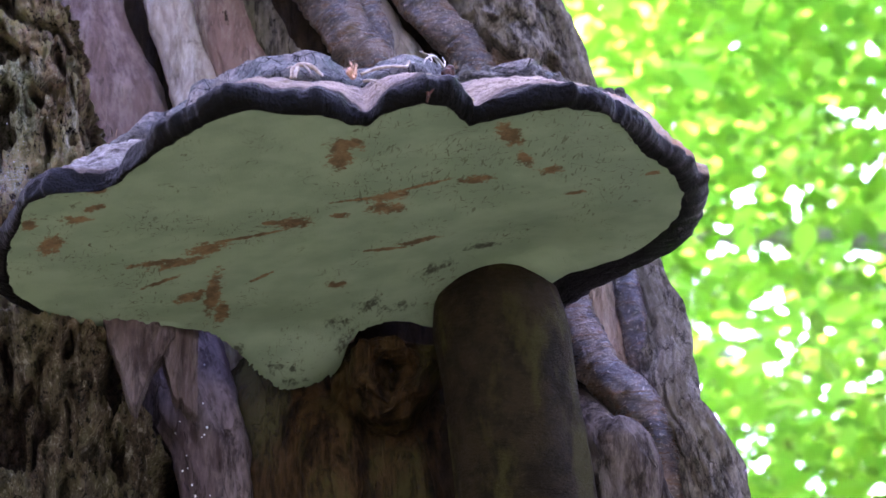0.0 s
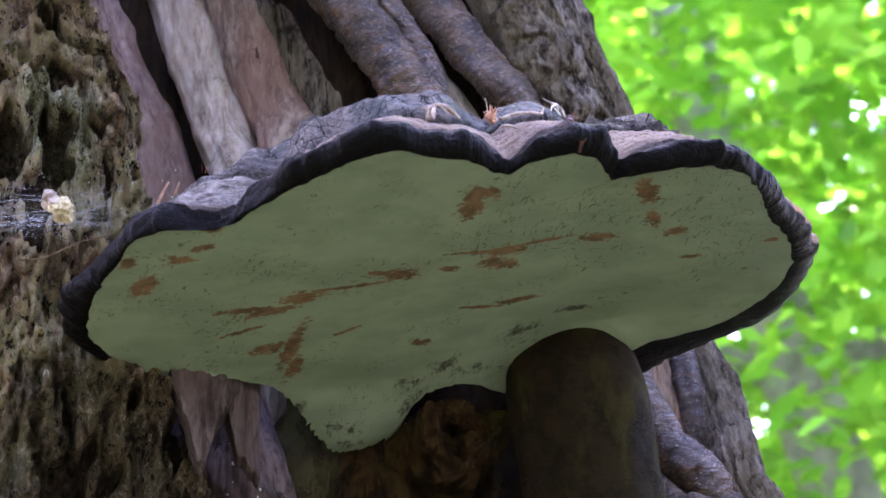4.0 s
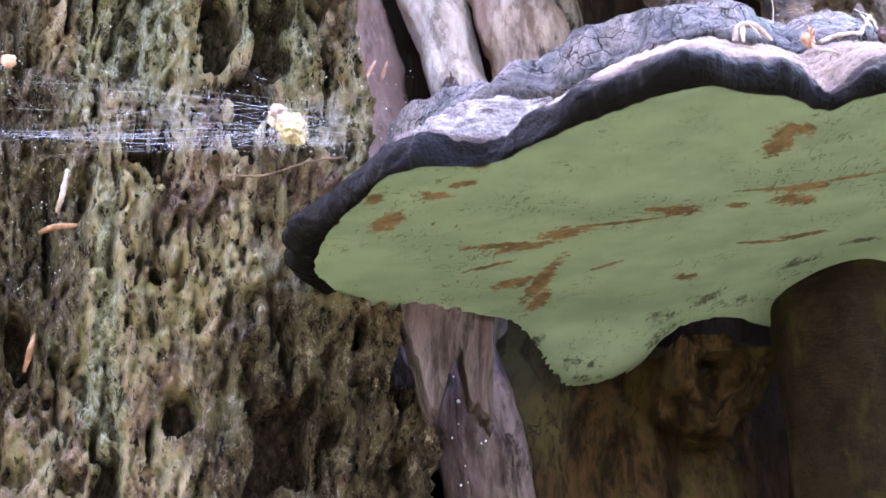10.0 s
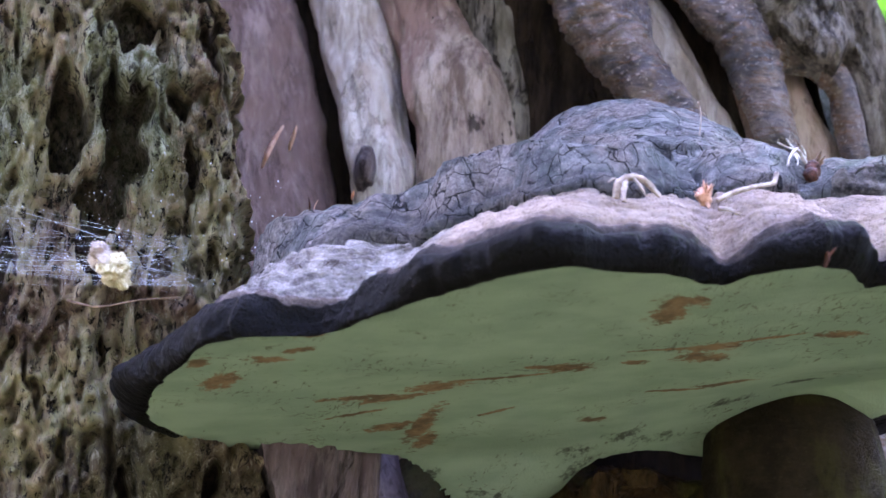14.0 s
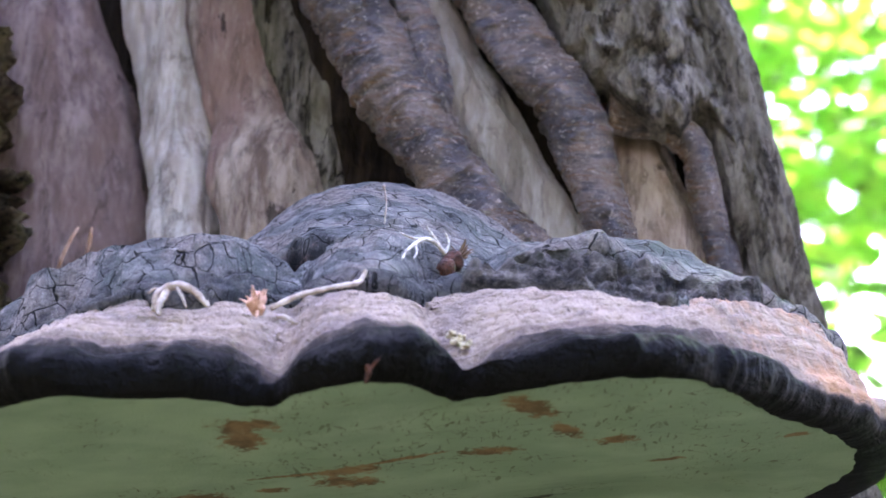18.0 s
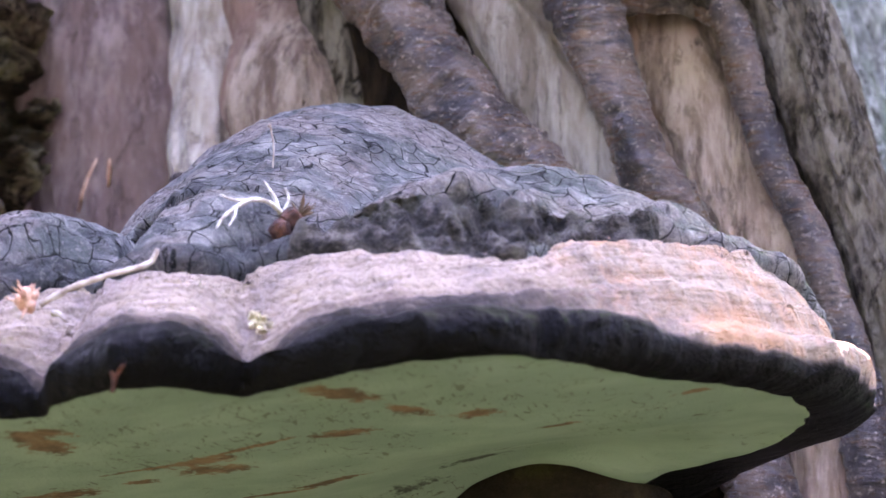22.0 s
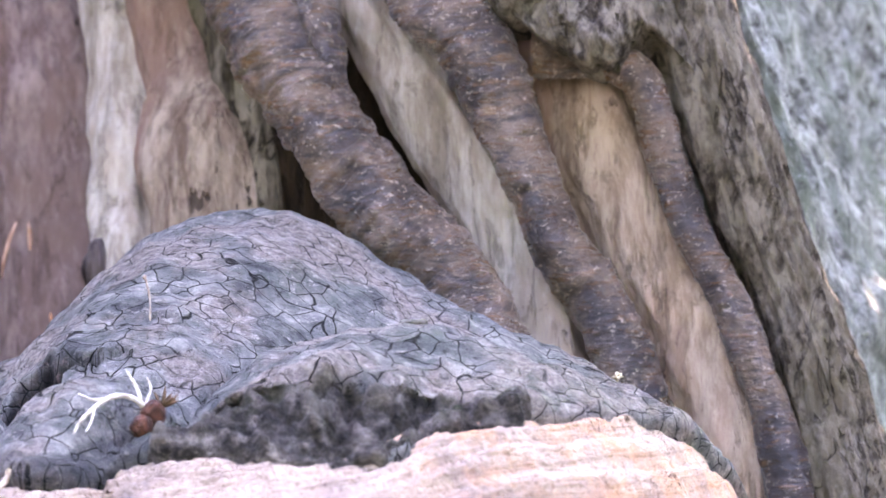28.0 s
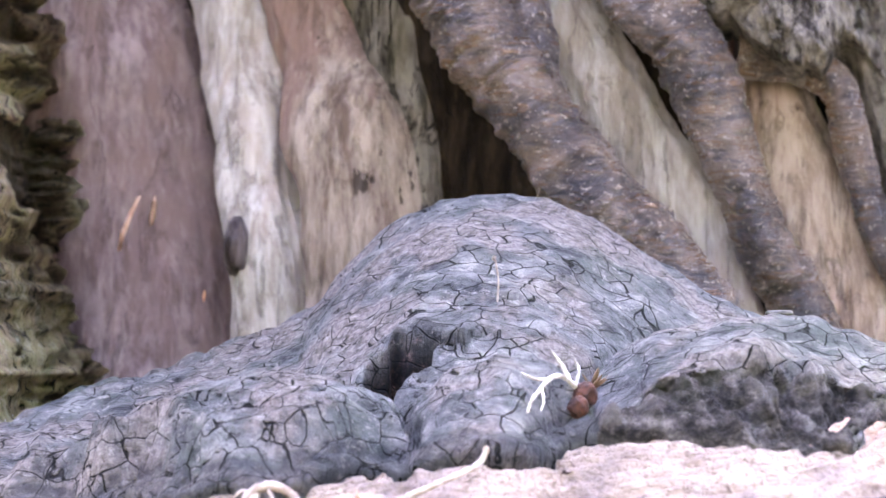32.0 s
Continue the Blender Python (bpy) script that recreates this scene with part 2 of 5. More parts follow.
def wood_material(name, light, dark, stain, turn=(0, -16, 0), gloss=0.6, specks=0.5, across=95, along=20, relief=0.0012, fissures=0.7):
    """Weathered wood whose grain runs along z, leaning by turn."""
    n = Nodes(name)
    fine = n.noise((across, across, along), 10, 0.75, turn, 0.25)
    hair = n.noise((across * 4, across * 4, along * 4), 5, 0.7, turn)
    line = n.noise((across * 0.55, across * 0.55, along * 0.45), 7, 0.62, turn, 0.4)
    broad = n.noise((26, 26, 7), 6, 0.62, turn, 0.6)
    spot = n.noise(85, 6, 0.72)
    col = n.mix(n.span(fine, 0.36, 0.64), dark, light)
    col = n.mix(n.span(broad, 0.44, 0.62), col, stain)
    col = n.mix(n.math("MULTIPLY", n.span(hair, 0.5, 0.72), 0.5), col, light)
    col = n.mix(n.math("MULTIPLY", n.span(hair, 0.48, 0.3), 0.45), col, dark)
    split = n.span(n.math("ABSOLUTE", n.math("SUBTRACT", line, 0.5)), 0.022, 0.0)
    split = n.math("MULTIPLY", n.math("MULTIPLY", split, n.span(spot, 0.36, 0.55)), fissures)
    pock = n.math("MULTIPLY", n.span(n.noise((150, 150, 60), 4, 0.6, turn), 0.64, 0.68), n.span(n.noise(20, 3), 0.5, 0.6))
    split = n.math("MAXIMUM", split, n.math("MULTIPLY", pock, 0.8))
    col = n.mix(split, col, (0.018, 0.012, 0.009))
    col = n.mix(n.math("MULTIPLY", n.span(spot, 0.60, 0.68), specks), col, (0.03, 0.022, 0.018))
    height = n.math("ADD", fine, n.math("MULTIPLY", spot, 0.7))
    height = n.math("SUBTRACT", n.math("ADD", height, n.math("MULTIPLY", hair, 0.35)), n.math("MULTIPLY", split, 0.9))
    return n.done(col, n.ramp(broad, [(0.3, gloss - 0.12), (0.7, gloss + 0.15)]), n.bump(height, relief), 0.04)


def pore_material():
    n = Nodes("pore_layer")
    ragged = n.noise(260, 7, 0.75)
    coarse = n.noise((22, 34, 22), 5, 0.6)
    scratch = n.noise((60, 260, 60), 5, 0.7, (0, 0, 14))
    base = n.mix(n.span(coarse, 0.35, 0.65), (0.255, 0.33, 0.24), (0.20, 0.268, 0.195))
    base = n.mix(n.math("MULTIPLY", n.span(scratch, 0.62, 0.75), 0.35), base, (0.30, 0.29, 0.21))
    dirt = n.math("ADD", n.attribute("smudge"), n.math("MULTIPLY", n.math("SUBTRACT", n.noise((170, 90, 170), 7, 0.78, (0, 0, 25)), 0.5), 2.6))
    base = n.mix(n.math("MULTIPLY", n.span(dirt, 0.5, 0.95), 0.85), base, (0.04, 0.036, 0.03))
    brown = n.math("ADD", n.attribute("stain"), n.math("MULTIPLY", n.math("SUBTRACT", ragged, 0.5), 2.2))
    tone = n.mix(n.span(n.noise(70, 5, 0.7), 0.35, 0.65), (0.10, 0.05, 0.028), (0.24, 0.13, 0.07))
    base = n.mix(n.math("MULTIPLY", n.span(brown, 0.42, 0.75), 0.9), base, tone)
    thin = n.math("MULTIPLY", n.span(n.noise((520, 130, 200), 4, 0.6, (0, 0, 20)), 0.595, 0.645), n.span(n.noise(26, 4), 0.49, 0.58))
    curl = n.span(n.math("ABSOLUTE", n.math("SUBTRACT", n.noise((55, 80, 55), 3, 0.5, (0, 0, 30), 1.2), 0.5)), 0.011, 0.003)
    curl = n.math("MULTIPLY", curl, n.math("MULTIPLY", n.span(n.noise(24, 3), 0.46, 0.56), n.span(ragged, 0.42, 0.55)))
    base = n.mix(n.math("MULTIPLY", n.math("MAXIMUM", n.math("MULTIPLY", thin, 0.7), curl), 0.75), base, (0.075, 0.05, 0.03))
    return n.done(base, 0.85, n.bump(n.math("ADD", n.noise(900, 2), n.math("MULTIPLY", coarse, 2.0)), 0.0004), 0.02)


def margin_material():
    n = Nodes("fungus_margin")
    flow = n.add("ShaderNodeCombineXYZ")
    n.link(n.attribute("arc"), flow.inputs[0])
    n.link(n.attribute("rad"), flow.inputs[1])
    plain, n.where = n.where, flow.outputs[0]
    grain = n.noise((120, 260, 1), 7, 0.72)
    ripple = n.noise((26, 190, 1), 5, 0.6, distort=1.2)
    hairline = n.math("ABSOLUTE", n.math("SUBTRACT", n.noise((95, 22, 1), 4, 0.6, distort=0.6), 0.5))
    n.where = plain
    fine = n.noise(520, 5, 0.72)
    lump = n.noise(95, 6, 0.7)
    patch = n.noise(34, 5, 0.65)
    tone = n.math("ADD", n.attribute("band"), n.math("ADD", n.math("MULTIPLY", n.math("SUBTRACT", grain, 0.5), 0.2), n.math("MULTIPLY", n.math("SUBTRACT", lump, 0.5), 0.45)))
    col = n.ramp(tone, [(0.1, (0.003, 0.0025, 0.0025)), (0.48, (0.007, 0.006, 0.006)), (0.6, (0.036, 0.029, 0.027)), (0.74, (0.15, 0.108, 0.09)), (0.88, (0.29, 0.21, 0.165)), (1.0, (0.36, 0.265, 0.205))])
    young = n.span(tone, 0.64, 0.84)
    col = n.mix(n.math("MULTIPLY", n.span(patch, 0.46, 0.64), n.math("MULTIPLY", young, 0.75)), col, (0.20, 0.15, 0.132))
    col = n.mix(n.math("MULTIPLY", n.span(ripple, 0.5, 0.36), n.math("MULTIPLY", young, 0.45)), col, (0.12, 0.078, 0.06))
    col = n.mix(n.math("MULTIPLY", n.span(fine, 0.53, 0.72), n.math("MULTIPLY", young, 0.55)), col, (0.40, 0.30, 0.235))
    col = n.mix(n.math("MULTIPLY", n.span(fine, 0.47, 0.33), n.math("MULTIPLY", young, 0.7)), col, (0.10, 0.065, 0.052))
    worn = n.ramp(n.noise((120, 120, 160), 8, 0.78), [(0.36, (0.035, 0.032, 0.031)), (0.47, (0.14, 0.125, 0.118)), (0.58, (0.28, 0.25, 0.232)), (0.68, (0.50, 0.45, 0.41))])
    col = n.mix(n.math("MULTIPLY", n.span(n.attribute("old"), 0.1, 0.9), n.math("MULTIPLY", young, 0.85)), col, worn)
    rust = n.math("MULTIPLY", n.span(n.attribute("rust"), 0.2, 1.0), n.span(n.noise((50, 50, 50), 6, 0.7), 0.40, 0.66))
    col = n.mix(n.math("MULTIPLY", rust, n.math("MULTIPLY", young, 0.75)), col, (0.46, 0.225, 0.12))
    split = n.math("MULTIPLY", n.span(hairline, 0.006, 0.001), n.math("MULTIPLY", young, n.span(n.noise(40, 3), 0.53, 0.62)))
    col = n.mix(split, col, (0.05, 0.03, 0.022))
    height = n.math("ADD", n.math("MULTIPLY", n.math("MULTIPLY", ripple, young), 0.6), n.math("ADD", n.math("MULTIPLY", grain, 0.05), n.math("MULTIPLY", fine, 0.35)))
    height = n.math("SUBTRACT", n.math("ADD", height, n.math("MULTIPLY", lump, 2.0)), n.math("MULTIPLY", split, 1.2))
    return n.done(col, n.ramp(tone, [(0.3, 0.45), (0.7, 0.75)]), n.bump(height, 0.0024), 0.06)


def crust_material():
    n = Nodes("fungus_crust")
    warp = n.add("ShaderNodeTexNoise")
    n.link(n.scaled(110), warp.inputs["Vector"])
    warp.inputs["Scale"].default_value = 1.0
    small = n.add("ShaderNodeVectorMath", operation="MULTIPLY")
    n.link(warp.outputs["Color"], small.inputs[0])
    small.inputs[1].default_value = (0.42, 0.42, 0.42)
    cell = n.voronoi((92, 185, 105), "DISTANCE_TO_EDGE", (0, 0, 0), small.outputs[0], 0.9)
    fine_cell = n.voronoi((260, 330, 150), "DISTANCE_TO_EDGE", (0, 0, 20), small.outputs[0], 1.0)
    where = n.span(n.noise(38, 3), 0.36, 0.5)
    crack = n.math("MULTIPLY", n.span(cell, 0.030, 0.009), n.math("ADD", n.math("MULTIPLY", where, 0.75), 0.25))
    crack = n.math("MAXIMUM", crack, n.math("MULTIPLY", n.span(fine_cell, 0.03, 0.008), n.math("MULTIPLY", n.span(n.noise(55, 3), 0.52, 0.62), 0.6)))
    lumps = n.noise((60, 110, 90), 8, 0.72)
    fine = n.noise((360, 430, 430), 6, 0.75)
    patch = n.noise(24, 5, 0.62)
    grit = n.noise((190, 260, 240), 7, 0.8)
    col = n.ramp(lumps, [(0.34, (0.04, 0.041, 0.044)), (0.45, (0.125, 0.127, 0.127)), (0.55, (0.225, 0.22, 0.212)), (0.66, (0.42, 0.39, 0.36))])
    col = n.mix(n.math("MULTIPLY", n.span(patch, 0.43, 0.56), 0.75), col, n.mix(n.span(fine, 0.35, 0.65), (0.13, 0.10, 0.09), (0.44, 0.35, 0.31)))
    col = n.mix(n.math("MULTIPLY", n.span(n.noise(33, 5), 0.54, 0.66), 0.5), col, (0.085, 0.11, 0.10))
    col = n.mix(n.math("MULTIPLY", n.span(grit, 0.54, 0.66), 0.8), col, (0.52, 0.46, 0.42))
    col = n.mix(n.math("MULTIPLY", n.span(grit, 0.45, 0.34), 0.9), col, (0.012, 0.011, 0.011))
    col = n.mix(n.math("MULTIPLY", n.span(fine, 0.60, 0.7), 0.6), col, (0.5, 0.46, 0.43))
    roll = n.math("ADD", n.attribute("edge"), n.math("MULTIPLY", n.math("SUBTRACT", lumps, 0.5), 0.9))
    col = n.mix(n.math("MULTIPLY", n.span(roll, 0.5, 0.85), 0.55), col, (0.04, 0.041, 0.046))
    raw = n.math("ADD", n.attribute("raw"), n.math("MULTIPLY", n.math("SUBTRACT", n.noise(120, 5), 0.5), 0.7))
    broken = n.span(raw, 0.42, 0.58)
    flesh = n.ramp(n.noise((110, 110, 170), 9, 0.8), [(0.39, (0.012, 0.011, 0.010)), (0.47, (0.075, 0.062, 0.054)), (0.55, (0.20, 0.168, 0.148)), (0.64, (0.44, 0.375, 0.33))])
    flesh = n.mix(n.math("MULTIPLY", n.span(n.noise(48, 4), 0.55, 0.66), 0.5), flesh, (0.06, 0.066, 0.03))
    slab = n.span(n.attribute("chip"), -0.8, 0.8)
    flesh = n.mix(n.math("MULTIPLY", n.math("SUBTRACT", 1.0, slab), 0.5), flesh, (0.03, 0.027, 0.025))
    flesh = n.mix(n.math("MULTIPLY", n.span(slab, 0.6, 1.0), 0.45), flesh, (0.26, 0.225, 0.20))
    col = n.mix(broken, col, flesh)
    # rotten inside of the hole; its shade and the slits' are in this near-black
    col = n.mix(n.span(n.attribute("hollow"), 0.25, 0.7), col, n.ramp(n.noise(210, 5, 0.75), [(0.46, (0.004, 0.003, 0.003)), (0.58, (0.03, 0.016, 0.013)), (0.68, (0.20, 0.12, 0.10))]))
    crack = n.math("MULTIPLY", crack, n.math("SUBTRACT", 1.0, broken))
    col = n.mix(n.math("MULTIPLY", crack, 0.95), col, (0.004, 0.004, 0.004))
    height = n.math("SUBTRACT", n.math("ADD", n.math("MULTIPLY", lumps, 1.3), n.math("ADD", n.math("MULTIPLY", fine, 0.6), n.math("MULTIPLY", grit, 1.3))), n.math("MULTIPLY", crack, 1.0))
    return n.done(col, n.ramp(lumps, [(0.3, 0.40), (0.7, 0.62)]), n.bump(height, 0.0052), 0.10)


def root_material(name, light, dark, gloss=0.36, wrinkle=0.6, moss=0.0, shine=0.28):
    n = Nodes(name)
    ring = n.noise((75, 75, 330), 9, 0.78, (0, 32, 0), 0.5)
    broad = n.noise(40, 6, 0.7)
    fine = n.noise((420, 420, 620), 5, 0.75)
    col = n.mix(n.span(broad, 0.36, 0.62), dark, light)
    col = n.mix(n.math("MULTIPLY", n.span(ring, 0.52, 0.62), wrinkle), col, (dark[0] * 0.4, dark[1] * 0.4, dark[2] * 0.4))
    col = n.mix(n.math("MULTIPLY", n.span(ring, 0.46, 0.36), 0.6 * wrinkle), col, (light[0] * 2.0, light[1] * 1.8, light[2] * 1.6))
    # light flecks of the bark, brightened to paint in wet highlights
    col = n.mix(n.math("MULTIPLY", n.span(fine, 0.57, 0.64), 0.12 if moss else 0.6), col, (light[0] * 3.4, light[1] * 4.2, light[2] * 5.0))
    if moss:
        col = n.mix(n.math("MULTIPLY", n.span(n.noise((40, 40, 16), 5), 0.52, 0.66), moss), col, (0.085, 0.08, 0.022))
    height = n.math("ADD", n.math("MULTIPLY", ring, -2.0 * wrinkle), n.math("ADD", broad, n.math("MULTIPLY", fine, 0.9)))
    return n.done(col, n.ramp(ring, [(0.35, gloss), (0.7, gloss + 0.25)]), n.bump(height, 0.0055), shine)


def rotten_material():
    n = Nodes("rotten_bark")
    tall = n.noise((165, 165, 85), 9, 0.8)
    field = n.noise((34, 34, 17), 6, 0.68, distort=0.9)
    second = n.noise((60, 60, 30), 6, 0.7, (8, 5, 20), 0.6)
    speck = n.noise((380, 380, 280), 6, 0.8)
    col = n.ramp(field, [(0.32, (0.07, 0.042, 0.032)), (0.41, (0.30, 0.19, 0.125)), (0.49, (0.56, 0.42, 0.25)), (0.56, (0.46, 0.39, 0.19)), (0.66, (0.68, 0.60, 0.42))])
    col = n.mix(n.math("MULTIPLY", n.span(second, 0.52, 0.62), 0.8), col, n.mix(n.span(speck, 0.4, 0.62), (0.075, 0.042, 0.034), (0.40, 0.275, 0.21)))
    col = n.mix(n.math("MULTIPLY", n.span(second, 0.44, 0.36), 0.5), col, n.mix(n.span(speck, 0.4, 0.62), (0.10, 0.10, 0.03), (0.36, 0.35, 0.18)))
    moss = n.math("ADD", n.attribute("lichen"), n.math("MULTIPLY", n.math("SUBTRACT", second, 0.5), 2.0))
    col = n.mix(n.math("MULTIPLY", n.span(moss, 0.45, 0.85), 0.85), col, n.mix(n.span(speck, 0.38, 0.62), (0.15, 0.165, 0.055), (0.60, 0.60, 0.42)))
    # painted shade low on the sheet, and a darker outer side
    col = n.mix(n.math("MULTIPLY", n.span(n.attribute("shade_and_dark_side"), 0.3, 0.75), 0.72), col, n.mix(n.span(speck, 0.42, 0.62), (0.028, 0.021, 0.014), (0.13, 0.11, 0.055)))
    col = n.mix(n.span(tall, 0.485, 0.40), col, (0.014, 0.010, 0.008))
    col = n.mix(n.math("MULTIPLY", n.span(tall, 0.55, 0.64), 0.75), col, (0.72, 0.64, 0.48))
    col = n.mix(n.math("MULTIPLY", n.span(speck, 0.58, 0.68), 0.6), col, (0.70, 0.65, 0.56))
    # shade of caves, pits and the turned-back edge, painted near black
    col = n.mix(n.math("MULTIPLY", n.span(n.attribute("pit_shade"), 0.3, 0.9), 0.85), col, n.mix(n.span(speck, 0.4, 0.6), (0.010, 0.007, 0.006), (0.06, 0.035, 0.026)))
    hair = n.noise((520, 520, 110), 5, 0.75)
    col = n.mix(n.math("MULTIPLY", n.span(hair, 0.45, 0.36), 0.4), col, (0.03, 0.02, 0.015))
    height = n.math("ADD", n.math("MULTIPLY", tall, 1.5), n.math("ADD", n.math("MULTIPLY", speck, 1.2), n.math("MULTIPLY", hair, 0.8)))
    return n.done(col, 0.8, n.bump(height, 0.007), 0.06)


PORE, MARGIN, CRUST, ROTTEN = pore_material(), margin_material(), crust_material(), rotten_material()
WOOD_PINK = wood_material("pinkish_wood", (0.285, 0.20, 0.182), (0.11, 0.066, 0.06), (0.175, 0.108, 0.092), relief=0.0016, fissures=0.3, specks=0.3)
WOOD_PALE = wood_material("pale_wood", (0.48, 0.405, 0.355), (0.24, 0.185, 0.15), (0.33, 0.25, 0.205), relief=0.0018, fissures=0.35, specks=0.35)
WOOD_DUN = wood_material("dun_wood", (0.35, 0.262, 0.21), (0.125, 0.08, 0.06), (0.20, 0.118, 0.092), relief=0.0018, fissures=0.3, specks=0.4)
WOOD_TAN = wood_material("tan_wood", (0.43, 0.315, 0.25), (0.20, 0.13, 0.095), (0.33, 0.205, 0.15), relief=0.0018, fissures=0.35, specks=0.35)
# pinkish wood made darker: its colour holds the shade below the fungus
WOOD_PURPLE = wood_material("purplish_wood_with_shade", (0.165, 0.127, 0.122), (0.03, 0.02, 0.019), (0.085, 0.058, 0.055), gloss=0.45, relief=0.002)
WOOD_MOSSY = wood_material("mossy_pale_wood", (0.205, 0.17, 0.13), (0.03, 0.023, 0.017), (0.085, 0.072, 0.042), relief=0.0025, fissures=1.0)
WOOD_GREY = wood_material("grey_low_wood", (0.15, 0.118, 0.105), (0.03, 0.02, 0.017), (0.07, 0.048, 0.042), relief=0.002)
# brown wood and burl: darkened by the shade below the fungus
WOOD_BROWN_SHADED = wood_material("brown_rotten_wood_shaded", (0.056, 0.031, 0.013), (0.005, 0.003, 0.002), (0.046, 0.041, 0.013), turn=(0, -8, 0), specks=0.8, across=85, along=12, relief=0.003)
# almost black, as the deep shade of the clefts
CLEFT_SHADE = wood_material("cleft_shade", (0.035, 0.022, 0.014), (0.006, 0.004, 0.003), (0.018, 0.012, 0.008), relief=0.003)
BARK_GREY = wood_material("grey_fissured_bark", (0.25, 0.205, 0.165), (0.03, 0.022, 0.018), (0.125, 0.10, 0.07), across=120, along=60, relief=0.0045)
BARK_SIDE = wood_material("grey_green_bark", (0.43, 0.43, 0.40), (0.06, 0.06, 0.05), (0.15, 0.165, 0.135), across=120, along=95, relief=0.008, fissures=0.3)
ROOT_BROWN = root_material("dark_brown_root_bark", (0.25, 0.155, 0.102), (0.036, 0.019, 0.012), 0.2, 0.8, 0.0, 0.7)
# olive-brown, taken down to the tone it has in the fungus's shade
ROOT_OLIVE_SHADED = root_material("olive_root_bark_shaded", (0.036, 0.025, 0.014), (0.016, 0.011, 0.007), 0.6, 0.12, 0.5, 0.06)


def leaf_material(name, front, through_color):
    n = Nodes(name)
    tint = n.add("ShaderNodeNewGeometry").outputs["Random Per Island"]
    col = n.mix(tint, front, (front[0] * 1.7, front[1] * 1.35, front[2] * 0.9))
    n.link(col, n.bsdf.inputs["Base Color"])
    n.bsdf.inputs["Roughness"].default_value = 0.5
    thin = n.add("ShaderNodeBsdfTranslucent")
    n.link(n.mix(tint, through_color, (through_color[0] * 1.8, through_color[1] * 1.2, through_color[2])), thin.inputs[0])
    both = n.add("ShaderNodeMixShader")
    both.inputs[0].default_value = 0.6
    n.link(n.bsdf.outputs[0], both.inputs[1])
    n.link(thin.outputs[0], both.inputs[2])
    n.link(both.outputs[0], n.tree.nodes["Material Output"].inputs[0])
    return n.mat


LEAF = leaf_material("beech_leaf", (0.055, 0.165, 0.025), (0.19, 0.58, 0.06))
# the same leaf with shade put into its colours; keeps low bounce light down
LEAF_SHADED = leaf_material("shaded_leaf", (0.014, 0.038, 0.006), (0.032, 0.105, 0.009))


def ground_material():
    n = Nodes("forest_floor")
    litter = n.noise(30, 6, 0.7)
    green = n.noise(2.2, 5, 0.65)
    col = n.ramp(litter, [(0.3, (0.009, 0.007, 0.005)), (0.6, (0.033, 0.024, 0.014))])
    col = n.mix(n.span(green, 0.35, 0.55), col, n.ramp(litter, [(0.3, (0.006, 0.015, 0.003)), (0.65, (0.024, 0.045, 0.009))]))
    return n.done(col, 0.9, n.bump(litter, 0.02))


GROUND = ground_material()


def plain_material(name, color, other, rough=0.7, scale=220, relief=0.0006):
    """A small thing's surface: two tones in fine mottling."""
    n = Nodes(name)
    spot = n.noise(scale, 5, 0.65)
    return n.done(n.mix(n.span(spot, 0.35, 0.65), color, other), rough, n.bump(spot, relief), 0.15)


TWIG_PALE = plain_material("pale_dry_twig", (0.44, 0.36, 0.31), (0.24, 0.17, 0.14))
ROOTLET = plain_material("white_rootlet", (0.58, 0.52, 0.47), (0.30, 0.25, 0.21), 0.7, 500)
SCALE_PINK = plain_material("pinkish_bud_scale", (0.62, 0.36, 0.27), (0.42, 0.2, 0.13))
SCALE_ORANGE = plain_material("orange_bud_scale", (0.62, 0.26, 0.13), (0.42, 0.15, 0.08))
SEED_RED = plain_material("red_brown_seed", (0.10, 0.034, 0.02), (0.03, 0.012, 0.009), 0.5, 420, 0.0012)
TUFT_BROWN = plain_material("brown_husk", (0.17, 0.10, 0.06), (0.06, 0.035, 0.02))
LICHEN = plain_material("yellow_lichen_crumb", (0.68, 0.58, 0.40), (0.38, 0.29, 0.16), 0.9, 520, 0.0015)
RING_GREY = plain_material("grey_crust_ring", (0.13, 0.118, 0.10), (0.04, 0.036, 0.03), 0.85, 500)
SILK = plain_material("spider_silk", (0.85, 0.86, 0.88), (0.75, 0.76, 0.8), 0.35)
STICK = plain_material("reddish_twig", (0.30, 0.15, 0.08), (0.14, 0.065, 0.035))
BARK_FAR = plain_material("grey_beech_bark", (0.34, 0.32, 0.3), (0.2, 0.19, 0.18), 0.8, 14, 0.004)

# ---------------------------------------------------------------- the setting
GROUND_Z = -1.15
gx = np.linspace(-1, 1, 121)
gx = np.sign(gx) * np.abs(gx) ** 2.6 * 400
gv = np.stack(np.broadcast_arrays(gx[None, :], gx[:, None], GROUND_Z), -1).astype(float).copy()
gv[..., 2] += 0.06 * fbm(gv.reshape(-1, 3) * 0.6, 3, 2).reshape(121, 121)
tagged(grid("ground", gv, GROUND), "mossy green forest floor with leaf litter", "ground", kind="structure")


# ---------------------------------------------------------------- the tree trunk
trunk = new("tree_trunk")
trunk.location = (-0.1, 0.5, GROUND_Z)
tagged(trunk, "old leaning trunk of bare ribbed wood, roots and rotten bark", "tree")


def attach(ob, parent, label=""):
    """Makes ob, built in world coordinates, a part of parent."""
    bpy.context.view_layer.update()
    ob.parent = parent
    ob.matrix_parent_inverse = parent.matrix_world.inverted()
    return tagged(ob, label) if label else ob


def lean(x, z):
    return -0.26 * z * smooth(-0.2, 0.12, x)


